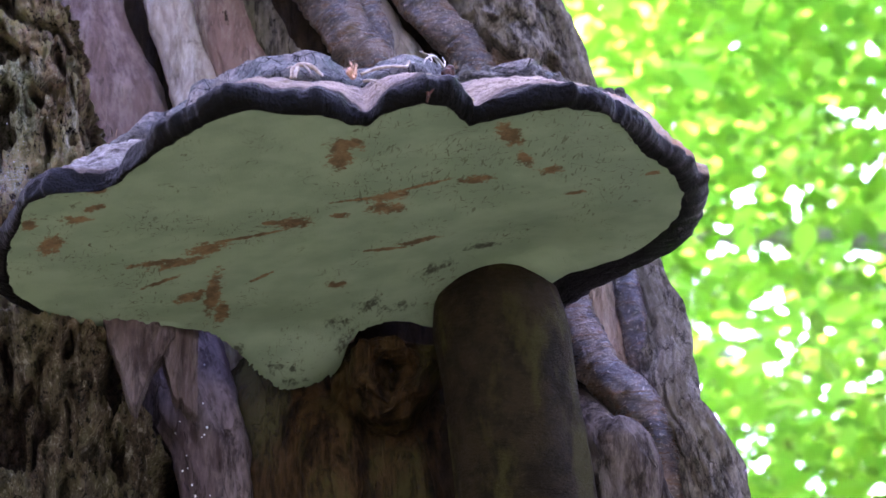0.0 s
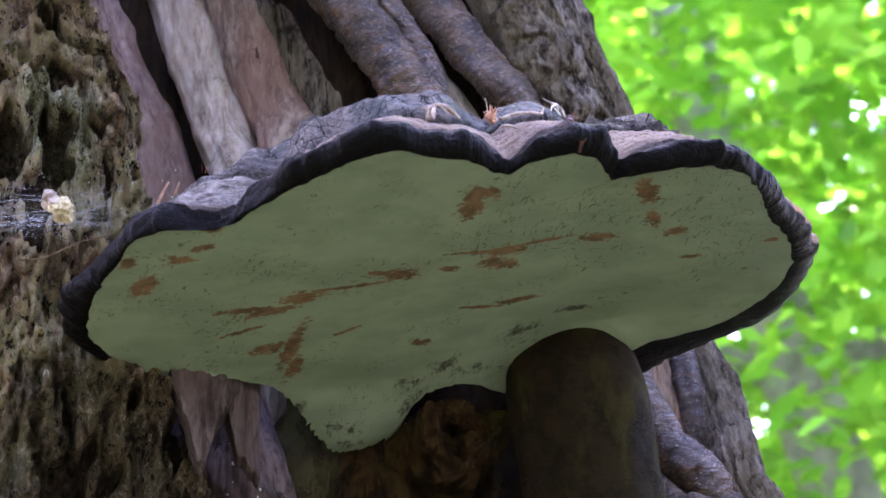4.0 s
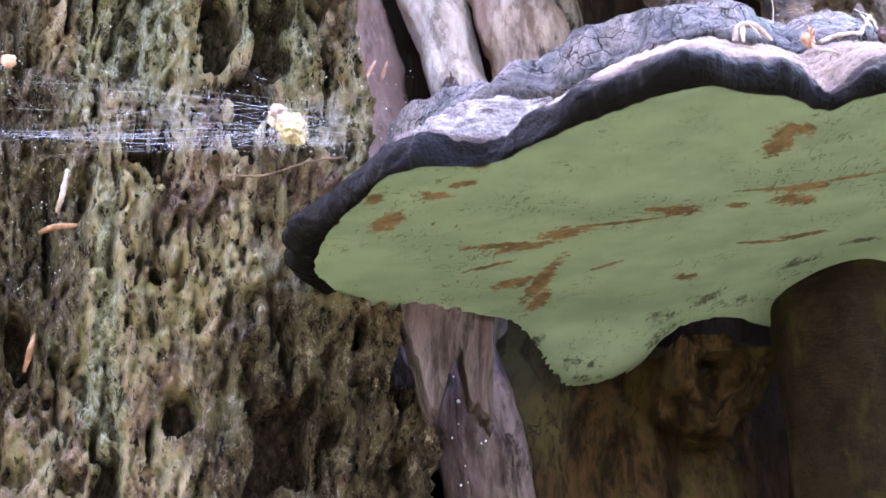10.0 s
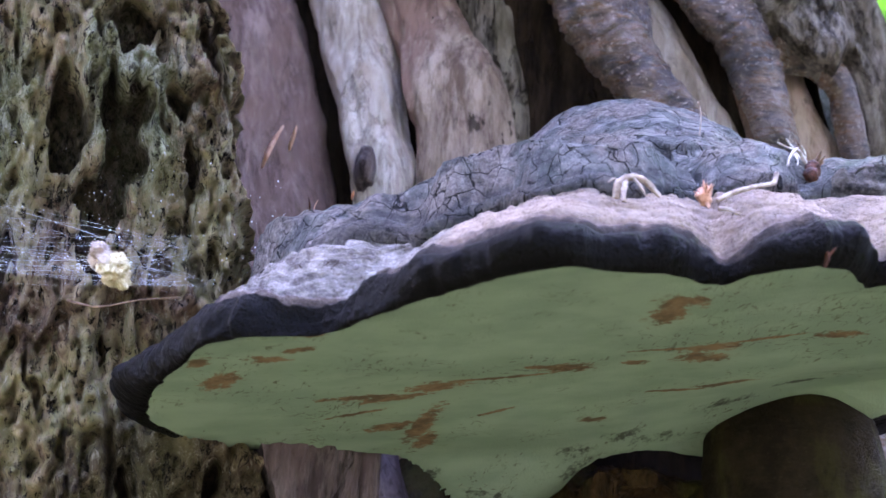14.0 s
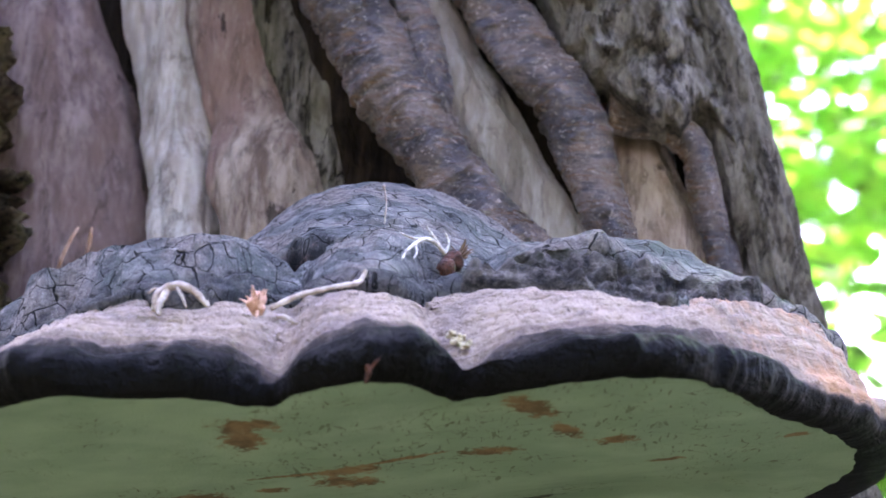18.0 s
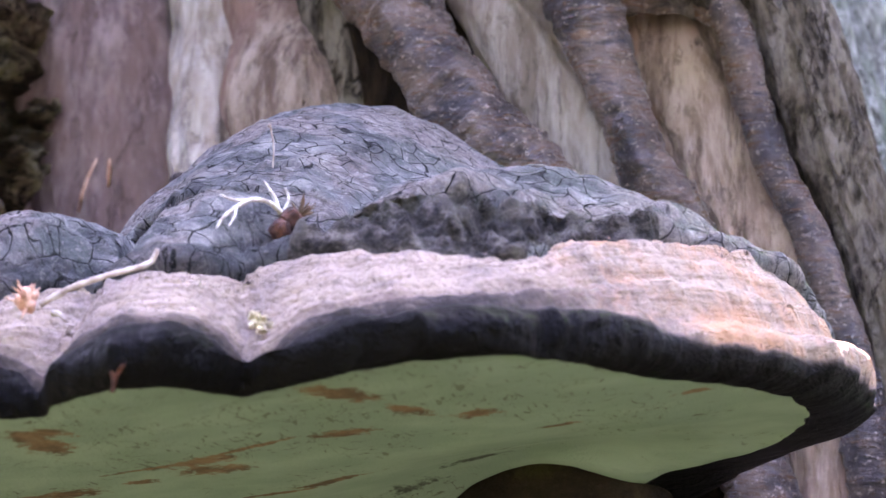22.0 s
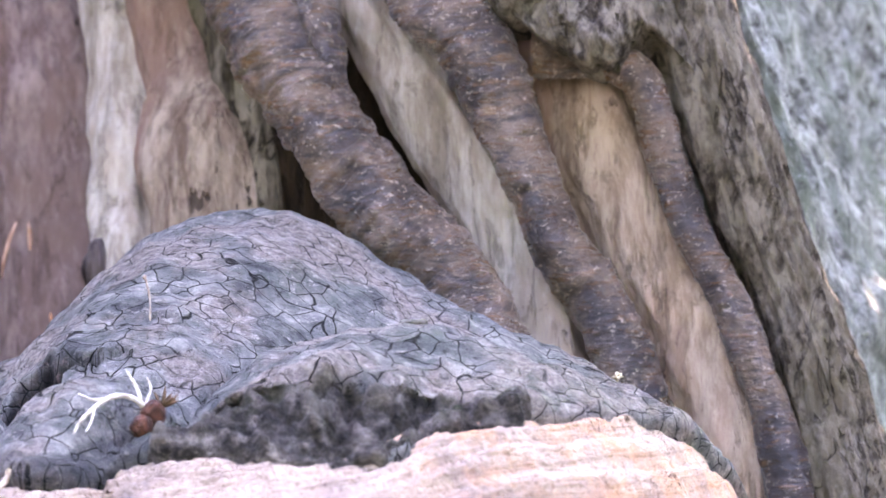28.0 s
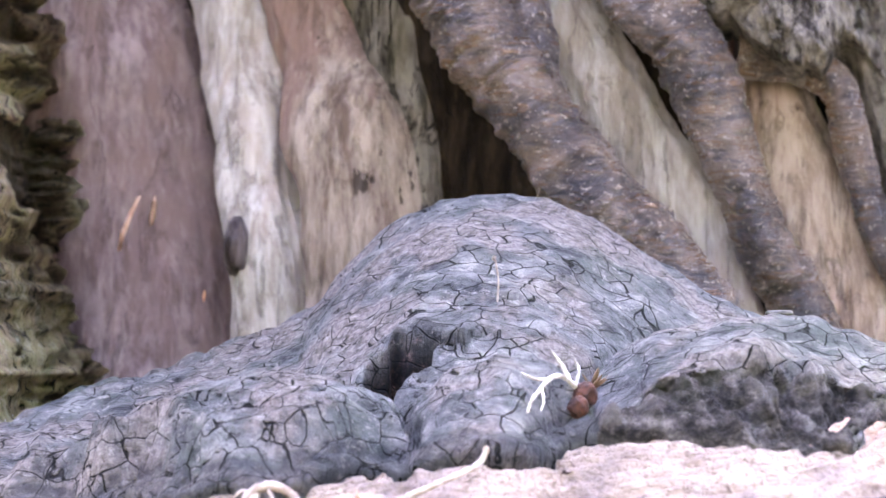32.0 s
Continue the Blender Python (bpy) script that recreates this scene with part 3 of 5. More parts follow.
SECTION = [(-0.62, 0.57), (-0.54, 0.40), (-0.36, 0.31), (-0.2, 0.305), (-0.14, 0.31), (-0.08, 0.3), (0.0, 0.275), (0.08, 0.22), (0.15, 0.212),
           (0.188, 0.235), (0.198, 0.29), (0.206, 0.42), (0.207, 0.6), (0.08, 0.85), (-0.25, 0.95), (-0.52, 0.8), (-0.62, 0.55)]


def build_core():
    ring = spline(SECTION, 420)[:-1]
    z = np.concatenate([np.linspace(GROUND_Z - 0.1, -0.4, 60), np.linspace(-0.39, 0.45, 330), np.linspace(0.46, 2.2, 150)])
    flare = 1 + 0.5 * np.exp(-(z - GROUND_Z) / 0.25)
    v = np.zeros((len(z), len(ring), 3))
    v[..., 0] = -0.18 + (ring[None, :, 0] + 0.18) * flare[:, None] + lean(ring[None, :, 0], z[:, None])
    v[..., 1] = 0.55 + (ring[None, :, 1] - 0.55) * flare[:, None]
    v[..., 0] += 0.035 * smooth(0.17, 0.0, z)[:, None] * smooth(0.27, 0.4, ring[None, :, 1]) * smooth(0.1, 0.2, ring[None, :, 0])
    v[..., 2] = z[:, None]
    p = v.reshape(-1, 3)
    d = 0.010 * fbm(p * [22, 22, 6], 4, 21) - 0.5 * smooth(1.9, 2.2, p[:, 2]) ** 3 + 0.005 * fbm(p * [120, 120, 30], 3, 22)
    out = p - [-0.18, 0.55, 0]
    out[:, 2] = 0
    out /= np.linalg.norm(out, axis=1)[:, None]
    v = (p + out * d[:, None]).reshape(v.shape)
    return grid("side_bark", v, BARK_SIDE, closed=True)


attach(build_core(), trunk, "grey-green weathered bark of the trunk's side")


def build_cleft_shade():
    """An added near-black sheet that gives the clefts between ribs and roots their shade."""
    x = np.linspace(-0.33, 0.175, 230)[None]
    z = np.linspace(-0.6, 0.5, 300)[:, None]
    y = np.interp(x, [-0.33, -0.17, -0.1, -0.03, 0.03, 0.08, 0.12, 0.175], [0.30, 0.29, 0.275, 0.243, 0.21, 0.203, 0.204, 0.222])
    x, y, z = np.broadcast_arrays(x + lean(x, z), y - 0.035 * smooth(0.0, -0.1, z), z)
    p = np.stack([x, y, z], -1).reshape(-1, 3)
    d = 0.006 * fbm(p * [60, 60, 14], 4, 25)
    return grid("cleft_shade_sheet", np.stack([x, y - d.reshape(x.shape), z], -1), CLEFT_SHADE)


attach(build_cleft_shade(), trunk, "near-black sheet added as the shade deep in the clefts")


def build_rotten():
    """The sheet of decayed bark on one side of the trunk: columns, clefts, crumbling pits and holes."""
    nx = 700
    u = np.linspace(0, 1, nx) ** 0.85
    z = np.concatenate([np.linspace(-0.42, -0.2, 50), np.linspace(-0.199, 0.24, 620), np.linspace(0.242, 0.42, 60)])
    nz = len(z)
    edge = np.interp(z, [-0.42, -0.16, -0.1, -0.065, -0.04, -0.02, 0.02, 0.06, 0.1, 0.15, 0.2, 0.27, 0.42], [-0.072, -0.080, -0.085, -0.091, -0.108, -0.122, -0.124, -0.126, -0.130, -0.134, -0.148, -0.165, -0.2])
    edge = edge + 0.005 * fbm(np.stack([z * 40, z * 0, z * 0], 1), 4, 31) + 0.003 * fbm(np.stack([z * 160, z * 0, z * 0], 1), 3, 32)
    x = -0.56 + (edge[:, None] + 0.56) * u[None]
    zz = np.broadcast_to(z[:, None], x.shape)
    base = np.interp(x, [-0.56, -0.42, -0.34, -0.28, -0.235, -0.2, -0.16, -0.12, -0.08], [0.36, 0.22, 0.175, 0.143, 0.118, 0.100, 0.098, 0.118, 0.145])
    base = base + 0.05 * smooth(0.11, 0.2, zz) * smooth(-0.26, -0.14, x) + 0.018 * smooth(-0.03, -0.10, zz) * smooth(-0.19, -0.11, x)
    p = np.stack([x, base, zz], -1).reshape(-1, 3)
    jag = 0.0045 * np.stack([fbm(p * [120, 120, 50], 4, 41), 0 * p[:, 0], 1.6 * fbm(p * [120, 120, 50], 4, 42)], 1)
    q = p + jag
    broad = fbm(p * [22, 22, 9], 4, 37)
    fibre = fbm(q * [190, 20, 30], 4, 35, 0.6)
    small = fbm(p * [300, 300, 220], 3, 39)
    column = fbm(q * [46, 46, 7], 3, 36)
    crumbs = smooth(0.55, 0.25, cells(q * [170, 60, 75], 71))
    worn = smooth(-0.25, 0.25, fbm(p * [26, 26, 16], 3, 34) + 0.3 * smooth(0.06, -0.02, p[:, 2]))
    pits = smooth(0.44, 0.26, cells(q * [120, 40, 50], 72)) * worn
    pits = np.maximum(pits, 0.8 * smooth(0.40, 0.22, cells(q * [240, 80, 110], 73)) * smooth(0.0, 0.4, fbm(p * [34, 34, 20], 2, 74)))
    cave = smooth(0.40, 0.56, fbm(q * [64, 64, 22], 4, 40) + 0.12 * smooth(0.02, -0.08, p[:, 2]))
    for hx, hz, hr, tall in ((-0.168, 0.106, 0.0055, 1.5), (-0.164, 0.084, 0.0032, 3.0), (-0.147, -0.041, 0.0042, 1.7), (-0.170, -0.070, 0.0045, 2.0), (-0.234, -0.009, 0.0055, 1.1), (-0.223, -0.077, 0.006, 1.8),
                             (-0.182, -0.052, 0.004, 3.0), (-0.19, 0.14, 0.006, 2.2), (-0.205, 0.07, 0.004, 2.4), (-0.165, -0.1, 0.0035, 3.0), (-0.212, 0.095, 0.007, 2.4), (-0.29, -0.04, 0.006, 2.5), (-0.14, 0.165, 0.004, 3.0)):
        cave = np.maximum(cave, smooth(0.3, 0.55, np.exp(-(((q[:, 0] - hx) / hr) ** 2 + ((q[:, 2] - hz) / (tall * hr)) ** 2))))
    for cx, z0, z1, slant in ((-0.192, -0.13, 0.035, 0.05), (-0.256, -0.22, 0.05, 0.10), (-0.272, 0.0, 0.2, -0.18), (-0.152, -0.2, -0.05, 0.08), (-0.128, -0.2, -0.07, 0.0), (-0.11, -0.2, -0.08, 0.05)):
        line = cx - slant * (q[:, 2] - z0)
        cave = np.maximum(cave, 0.75 * np.exp(-((q[:, 0] - line) / 0.0021) ** 2) * smooth(-0.2, 0.25, fbm(p * [8, 8, 30], 2, 43)) * smooth(z0, z0 + 0.03, p[:, 2]) * smooth(z1, z1 - 0.03, p[:, 2]))
    d = -0.022 * cave - 0.0085 * pits * (1 - cave) + 0.0058 * fibre + 0.008 * broad + 0.0046 * small + 0.008 * column + 0.0030 * crumbs * (1 - pits)
    # first term: shade below the fungus; second: the darker outer side
    shade_and_dark_side = smooth(0.01, -0.06, p[:, 2] + 0.03 * broad) * smooth(-0.25, -0.19, p[:, 0] + 0.025 * fibre) + smooth(-0.255, -0.29, p[:, 0] + 0.02 * broad) * smooth(-0.12, -0.03, p[:, 2])
    lichen = blob(p[:, 0] + 0.15 * (p[:, 2] - 0.1), p[:, 2], -0.190, 0.105, 0.016, 0.04) + blob(p[:, 0], p[:, 2], -0.143, 0.10, 0.010, 0.03) + blob(p[:, 0] + 0.1 * p[:, 2], p[:, 2], -0.262, -0.03, 0.008, 0.09) + blob(p[:, 0], p[:, 2], -0.245, 0.10, 0.02, 0.03)
    lichen = lichen * smooth(-0.5, 0.3, broad + 0.5 * fibre) + 0.34
    y = p[:, 1] - d
    # the free margin turns back as a ragged flank
    roll = smooth(0.95, 1.0, np.broadcast_to(u[None], x.shape).reshape(-1)) ** 1.5
    v = np.stack([p[:, 0] + roll * (0.9 * d - 0.006), y + 0.10 * roll, p[:, 2]], 1).reshape(nz, nx, 3)
    # the first attribute follows the recesses, to darken them as shade would
    return grid("rotten_bark", v, ROTTEN, attributes={"pit_shade": np.clip(cave + 0.7 * pits + 0.6 * smooth(0.25, 0.7, roll + 0.5 * fibre), 0, 1), "shade_and_dark_side": shade_and_dark_side, "lichen": np.clip(lichen, 0, 1)}, flip=False)


attach(build_rotten(), trunk, "crumbling rotten bark with holes, pale lichen and green moss")


def build_plate():
    """The lumpy sheet of bark that arches over the roots on one side."""
    nx, nz = 200, 220
    u, w = np.linspace(0, 1, nx)[None], np.linspace(0, 1, nz)[:, None]
    low = 0.170 + 0.010 * np.interp(u, [0, 0.2, 0.35, 0.6, 0.72, 0.85, 1.0], [1.5, 1.3, 0.4, -0.3, 0.4, 0.9, -1.2]) + 0.003 * fbm(np.stack([u[0] * 9, u[0] * 0, u[0] * 0], 1), 3, 81)[None]
    z = low + (0.46 - low) * w
    x = 0.086 + 0.064 * u - 0.33 * (z - 0.17) + 0.02 * smooth(0.2, 0.4, z) * (1 - u) * -1
    y = 0.176 + 0.020 * u ** 2 - 0.010 * np.sin(u * np.pi) + 0.03 * smooth(0.25, 0.46, z)
    x, y, z = np.broadcast_arrays(x, y, z)
    p = np.stack([x, y, z], -1).reshape(-1, 3)
    d = 0.005 * fbm(p * 55, 4, 83) + 0.0022 * plates(p * [75, 40, 95] + 0.3 * fbm(p * 90, 2, 84)[:, None], 86) + 0.002 * fbm(p * [160, 160, 120], 3, 85)
    round_in = 0.018 * (1 - smooth(0, 0.035, w)) ** 2 + 0.012 * (1 - smooth(0, 0.08, u)) ** 2
    v = np.stack([x, y - d.reshape(x.shape) + round_in, z], -1)
    return grid("bark_plate", v, BARK_GREY)


attach(build_plate(), trunk, "lumpy grey-brown bark arching over the roots")


def build_burl():
    """A healed knot with a dark hollow, under the fungus."""
    n, m = 90, 120
    th, w = np.linspace(0, 2 * np.pi, m, endpoint=False)[None], np.linspace(0, 1, n)[:, None]
    rad = np.interp(w, [0, 0.25, 0.45, 0.62, 0.8, 1.0], [0.001, 0.006, 0.0115, 0.017, 0.0225, 0.029])
    depth = np.interp(w, [0, 0.25, 0.45, 0.62, 0.8, 1.0], [0.026, 0.020, 0.004, -0.003, 0.005, 0.055])
    x, z, y = 0.031 + 1.05 * rad * np.cos(th), -0.031 + rad * np.sin(th) * np.where(np.sin(th) < 0, 1.25, 0.55), 0.140 + depth + 0 * th
    p = np.stack([x, y, z], -1).reshape(-1, 3)
    v = (p + 0.0065 * np.stack([fbm(p * 75, 4, 91 + k) for k in range(3)], 1)).reshape(n, m, 3)
    return grid("burl", v, WOOD_BROWN_SHADED, True)


def build_flap():
    """A ragged sheet of pinkish wood that hangs over the rotten bark below the fungus."""
    nx, nz = 150, 130
    u, w = np.linspace(0, 1, nx)[None], np.linspace(0, 1, nz)[:, None]
    x = -0.140 + 0.062 * u + 0 * w
    low = np.interp(u, [0, 0.15, 0.30, 0.40, 0.47, 0.55, 0.66, 0.78, 0.9, 1.0], [-0.014, -0.020, -0.042, -0.064, -0.066, -0.048, -0.036, -0.050, -0.062, -0.07])
    low = low + 0.004 * fbm(np.stack([u[0] * 14, u[0] * 0, u[0] * 0], 1), 4, 191)[None]
    z = 0.02 + (low - 0.007 - 0.02) * w
    y = np.interp(x, [-0.14, -0.12, -0.1, -0.078], [0.102, 0.106, 0.116, 0.134]) + 0.004 * smooth(-0.02, -0.06, z)
    p = np.stack(np.broadcast_arrays(x, y, z), -1).reshape(-1, 3)
    d = 0.0035 * fbm(p * [110, 60, 22], 4, 192) + 0.0012 * fbm(p * [320, 320, 90], 3, 193)
    hem = 0.010 * smooth(0.94, 1.0, w) ** 2 + 0.012 * smooth(0.06, 0.0, u) ** 2
    return grid("wood_flap", np.stack(np.broadcast_arrays(x, y - d.reshape(nz, nx) + hem, z), -1), WOOD_PURPLE)


attach(build_flap(), trunk, "ragged pinkish wood hanging over the rotten bark")
attach(build_burl(), trunk, "knobbly brown healed knot with a dark hollow")

# ribs of bare wood and roots, each a tube of (x, y, z, radius)
RIBS = [
    ("wood_rib", WOOD_PINK, 0.6, "broad pinkish bare wood beside the bark",
     [(-0.25, 0.33, 0.46, 0.05), (-0.205, 0.312, 0.3, 0.05), (-0.186, 0.29, 0.205, 0.05), (-0.166, 0.276, 0.12, 0.05), (-0.15, 0.25, 0.03, 0.045), (-0.14, 0.23, -0.05, 0.04), (-0.14, 0.23, -0.45, 0.04)]),
    ("wood_rib", WOOD_PINK, 0.75, "pinkish bare wood rib",
     [(-0.215, 0.30, 0.46, 0.032), (-0.174, 0.296, 0.3, 0.0355), (-0.1490, 0.276, 0.205, 0.0350), (-0.1355, 0.268, 0.16, 0.0345), (-0.1255, 0.262, 0.12, 0.035), (-0.110, 0.235, 0.03, 0.032), (-0.095, 0.22, 0.0, 0.028)]),
    ("wood_rib", WOOD_PURPLE, 0.75, "purplish wood rib below the fungus, shade in its colour",
     [(-0.103, 0.233, 0.035, 0.032), (-0.089, 0.212, -0.01, 0.029), (-0.078, 0.197, -0.045, 0.0255), (-0.068, 0.190, -0.08, 0.0215), (-0.062, 0.190, -0.15, 0.022), (-0.06, 0.21, -0.45, 0.03)]),
    ("wood_rib", WOOD_PALE, 0.9, "pale grey bare wood rib",
     [(-0.148, 0.30, 0.46, 0.020), (-0.105, 0.277, 0.3, 0.0195), (-0.0845, 0.254, 0.207, 0.0178), (-0.0755, 0.236, 0.16, 0.0152), (-0.0725, 0.227, 0.135, 0.0140), (-0.067, 0.220, 0.1, 0.0155), (-0.060, 0.225, 0.03, 0.017), (-0.056, 0.245, -0.04, 0.017), (-0.05, 0.255, -0.2, 0.02)]),
    ("wood_rib", WOOD_DUN, 0.6, "dun bare wood rib with a hollow",
     [(-0.11, 0.275, 0.46, 0.03), (-0.071, 0.253, 0.3, 0.027), (-0.0495, 0.235, 0.203, 0.0245), (-0.0415, 0.226, 0.178, 0.0228), (-0.037, 0.217, 0.155, 0.0242), (-0.0335, 0.212, 0.135, 0.0225), (-0.029, 0.209, 0.09, 0.024), (-0.012, 0.2, 0.0, 0.03)]),
    ("wood_rib", WOOD_BROWN_SHADED, 0.45, "rotten brown wood below the fungus",
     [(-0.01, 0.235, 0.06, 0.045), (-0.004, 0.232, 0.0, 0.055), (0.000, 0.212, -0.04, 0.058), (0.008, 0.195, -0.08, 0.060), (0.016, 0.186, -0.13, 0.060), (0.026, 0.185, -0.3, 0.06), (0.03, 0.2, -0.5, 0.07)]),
    ("wood_rib", WOOD_PALE, 0.8, "pale bare wood strip between the roots",
     [(-0.045, 0.20, 0.34, 0.015), (-0.0055, 0.201, 0.265, 0.0145), (0.0300, 0.199, 0.205, 0.0142), (0.0510, 0.197, 0.17, 0.0142), (0.0710, 0.196, 0.135, 0.0142), (0.087, 0.195, 0.101, 0.0145), (0.105, 0.18, 0.03, 0.0165)]),
    ("wood_rib", WOOD_MOSSY, 0.55, "pale mossy strip of wood beside the dark cleft",
     [(-0.095, 0.258, 0.40, 0.018), (-0.056, 0.240, 0.28, 0.016), (-0.026, 0.221, 0.205, 0.0145), (-0.0205, 0.216, 0.172, 0.0130), (-0.0165, 0.213, 0.142, 0.0115), (-0.010, 0.208, 0.10, 0.011), (0.012, 0.2, 0.02, 0.014)]),
    ("wood_rib", WOOD_TAN, 0.7, "orange-tan bare wood strip between the roots",
     [(0.083, 0.222, 0.22, 0.018), (0.103, 0.214, 0.166, 0.021), (0.118, 0.211, 0.132, 0.0205), (0.134, 0.210, 0.097, 0.0205), (0.151, 0.206, 0.061, 0.0195), (0.160, 0.203, 0.025, 0.018), (0.168, 0.2, -0.02, 0.0165)]),
    ("wood_rib", WOOD_GREY, 0.7, "grey bare wood strip low on the trunk",
     [(0.138, 0.185, -0.035, 0.008), (0.142, 0.168, -0.055, 0.012), (0.15, 0.152, -0.075, 0.016), (0.163, 0.148, -0.1, 0.02), (0.18, 0.16, -0.25, 0.025)]),
    ("bark_ridge", BARK_GREY, 0.9, "grey fissured bark ridge",
     [(0.06, 0.225, 0.42, 0.022), (0.115, 0.216, 0.26, 0.02), (0.139, 0.211, 0.2, 0.017), (0.155, 0.208, 0.15, 0.0145), (0.168, 0.212, 0.105, 0.0145), (0.184, 0.21, 0.055, 0.0155), (0.194, 0.192, 0.0, 0.017), (0.192, 0.168, -0.05, 0.018), (0.208, 0.162, -0.1, 0.022), (0.24, 0.17, -0.3, 0.03)]),
]
ROOTS = [
    ("root", ROOT_BROWN, "dark brown root with wrinkled bark",
     [(-0.125, 0.2, 0.38, 0.016), (-0.06, 0.19, 0.29, 0.0155), (-0.028, 0.18, 0.247, 0.0155), (0.000, 0.172, 0.203, 0.0158), (0.0175, 0.166, 0.172, 0.0150), (0.035, 0.162, 0.148, 0.0142), (0.054, 0.160, 0.124, 0.0138), (0.073, 0.160, 0.102, 0.0135), (0.09, 0.15, 0.075, 0.015)]),
    ("root", ROOT_BROWN, "thin brown root grown onto a thicker one",
     [(-0.03, 0.185, 0.30, 0.0075), (-0.002, 0.178, 0.25, 0.0070), (0.020, 0.172, 0.213, 0.0062), (0.029, 0.166, 0.186, 0.0058), (0.034, 0.164, 0.168, 0.003)]),
    ("root", ROOT_BROWN, "dark brown root forking from an arch",
     [(0.008, 0.195, 0.29, 0.015), (0.040, 0.185, 0.238, 0.0135), (0.061, 0.177, 0.202, 0.0135), (0.080, 0.174, 0.177, 0.0125), (0.0915, 0.174, 0.149, 0.0098), (0.1035, 0.176, 0.117, 0.0096), (0.118, 0.180, 0.090, 0.0102), (0.134, 0.184, 0.035, 0.012), (0.150, 0.172, -0.02, 0.013), (0.172, 0.160, -0.055, 0.0135), (0.186, 0.160, -0.1, 0.014), (0.21, 0.17, -0.25, 0.018)]),
    ("root", ROOT_BROWN, "thin reddish brown root with ringed bark",
     [(0.096, 0.186, 0.178, 0.0085), (0.115, 0.188, 0.177, 0.0072), (0.130, 0.191, 0.168, 0.0068), (0.1345, 0.193, 0.153, 0.0068), (0.139, 0.193, 0.136, 0.0066), (0.145, 0.193, 0.117, 0.0062), (0.155, 0.194, 0.097, 0.0064), (0.163, 0.193, 0.075, 0.0068), (0.170, 0.193, 0.052, 0.0072), (0.180, 0.19, 0.0, 0.010), (0.184, 0.19, -0.03, 0.011)]),
    ("root", ROOT_OLIVE_SHADED, "smooth olive-brown root under the fungus",
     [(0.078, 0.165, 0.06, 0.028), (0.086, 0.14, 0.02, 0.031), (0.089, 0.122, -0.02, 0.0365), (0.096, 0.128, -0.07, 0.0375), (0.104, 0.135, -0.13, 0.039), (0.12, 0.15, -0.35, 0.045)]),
]
for k, (name, material, flat, label, points) in enumerate(RIBS):
    attach(limb(name, points, material, 420, 96, flat, 0.13, 0.12, 0.035 if material is not BARK_GREY else 0.14, 0.0, 40 + 13 * k), trunk, label)
for k, (name, material, label, points) in enumerate(ROOTS):
    smoothed = material is ROOT_OLIVE_SHADED
    attach(limb(name, points, material, 520, 84, 0.95, 0.03 if smoothed else 0.07, 0.05 if smoothed else 0.15, 0.0, 0.004 if smoothed else 0.075, 240 + 13 * k), trunk, label)

# ---------------------------------------------------------------- the bracket fungus
CENTRE = np.array([0.0, 0.06])
LIP = [(-180, 0.1775), (-168, 0.1814), (-160.7, 0.1815), (-152.3, 0.1865), (-147.8, 0.1765), (-144.6, 0.1609), (-141.2, 0.156), (-133.5, 0.1588), (-125.7, 0.1618),
       (-118.6, 0.1662), (-114, 0.1685), (-110, 0.1671), (-104.5, 0.1558), (-98.6, 0.1488), (-93.1, 0.137), (-89.4, 0.1342), (-87.3, 0.144), (-84.3, 0.1488), (-79.8, 0.1539),
       (-75.5, 0.1522), (-70.4, 0.1424), (-67.6, 0.1381), (-64, 0.146), (-59.7, 0.157), (-54, 0.168), (-46.6, 0.1735), (-40.3, 0.1727), (-35, 0.170), (-29, 0.170),
       (-22, 0.176), (-13, 0.180), (-4, 0.1785), (3, 0.172), (11, 0.158), (18.3, 0.135)]
LIP_BACK = [(26, 0.125), (40, 0.13), (52, 0.118), (57, 0.103), (62, 0.086), (68, 0.0785), (76, 0.078), (82, 0.081), (86, 0.091), (89, 0.114), (93, 0.122), (97, 0.1255), (104, 0.1265), (109, 0.118), (122, 0.104), (134, 0.098), (142, 0.102), (150, 0.112), (160, 0.1426), (164.5, 0.155), (172, 0.1662)]
BULGE = [(-180, 0.008), (-150, 0.006), (-40, 0.006), (-30, 0.009), (-20, 0.011), (-9, 0.0145), (0, 0.020), (6, 0.027), (12, 0.034), (20, 0.042), (40, 0.025), (70, 0.0015), (138, 0.0015), (157, 0.0015), (166, 0.011), (173, 0.014)]
# where the old crust ends over the younger zone
STEP = [(-180, 0.142), (-166, 0.138), (-158, 0.137), (-150, 0.134), (-147, 0.122), (-144, 0.117), (-141, 0.118), (-136, 0.1185), (-131, 0.110), (-124, 0.115), (-117, 0.121), (-109, 0.1235), (-102, 0.117), (-96, 0.101),
        (-92, 0.098), (-89, 0.104), (-86, 0.106), (-80, 0.1095), (-75.5, 0.110), (-70, 0.106), (-65, 0.096), (-58, 0.107), (-54, 0.114), (-50, 0.126), (-45, 0.137), (-38, 0.143), (-27, 0.144),
        (-20, 0.154), (-10, 0.165), (0, 0.175), (12, 0.182), (25, 0.16), (60, 0.14), (120, 0.14), (150, 0.14), (165, 0.15)]


def polar(table, deg):
    a = np.array(sorted(table))
    return np.interp(deg, np.r_[a[:, 0] - 360, a[:, 0], a[:, 0] + 360], np.tile(a[:, 1], 3))


def plane(x, y):
    """The height of the flat underside."""
    return 0.0004 + 0.1069 * x - 0.1185 * y


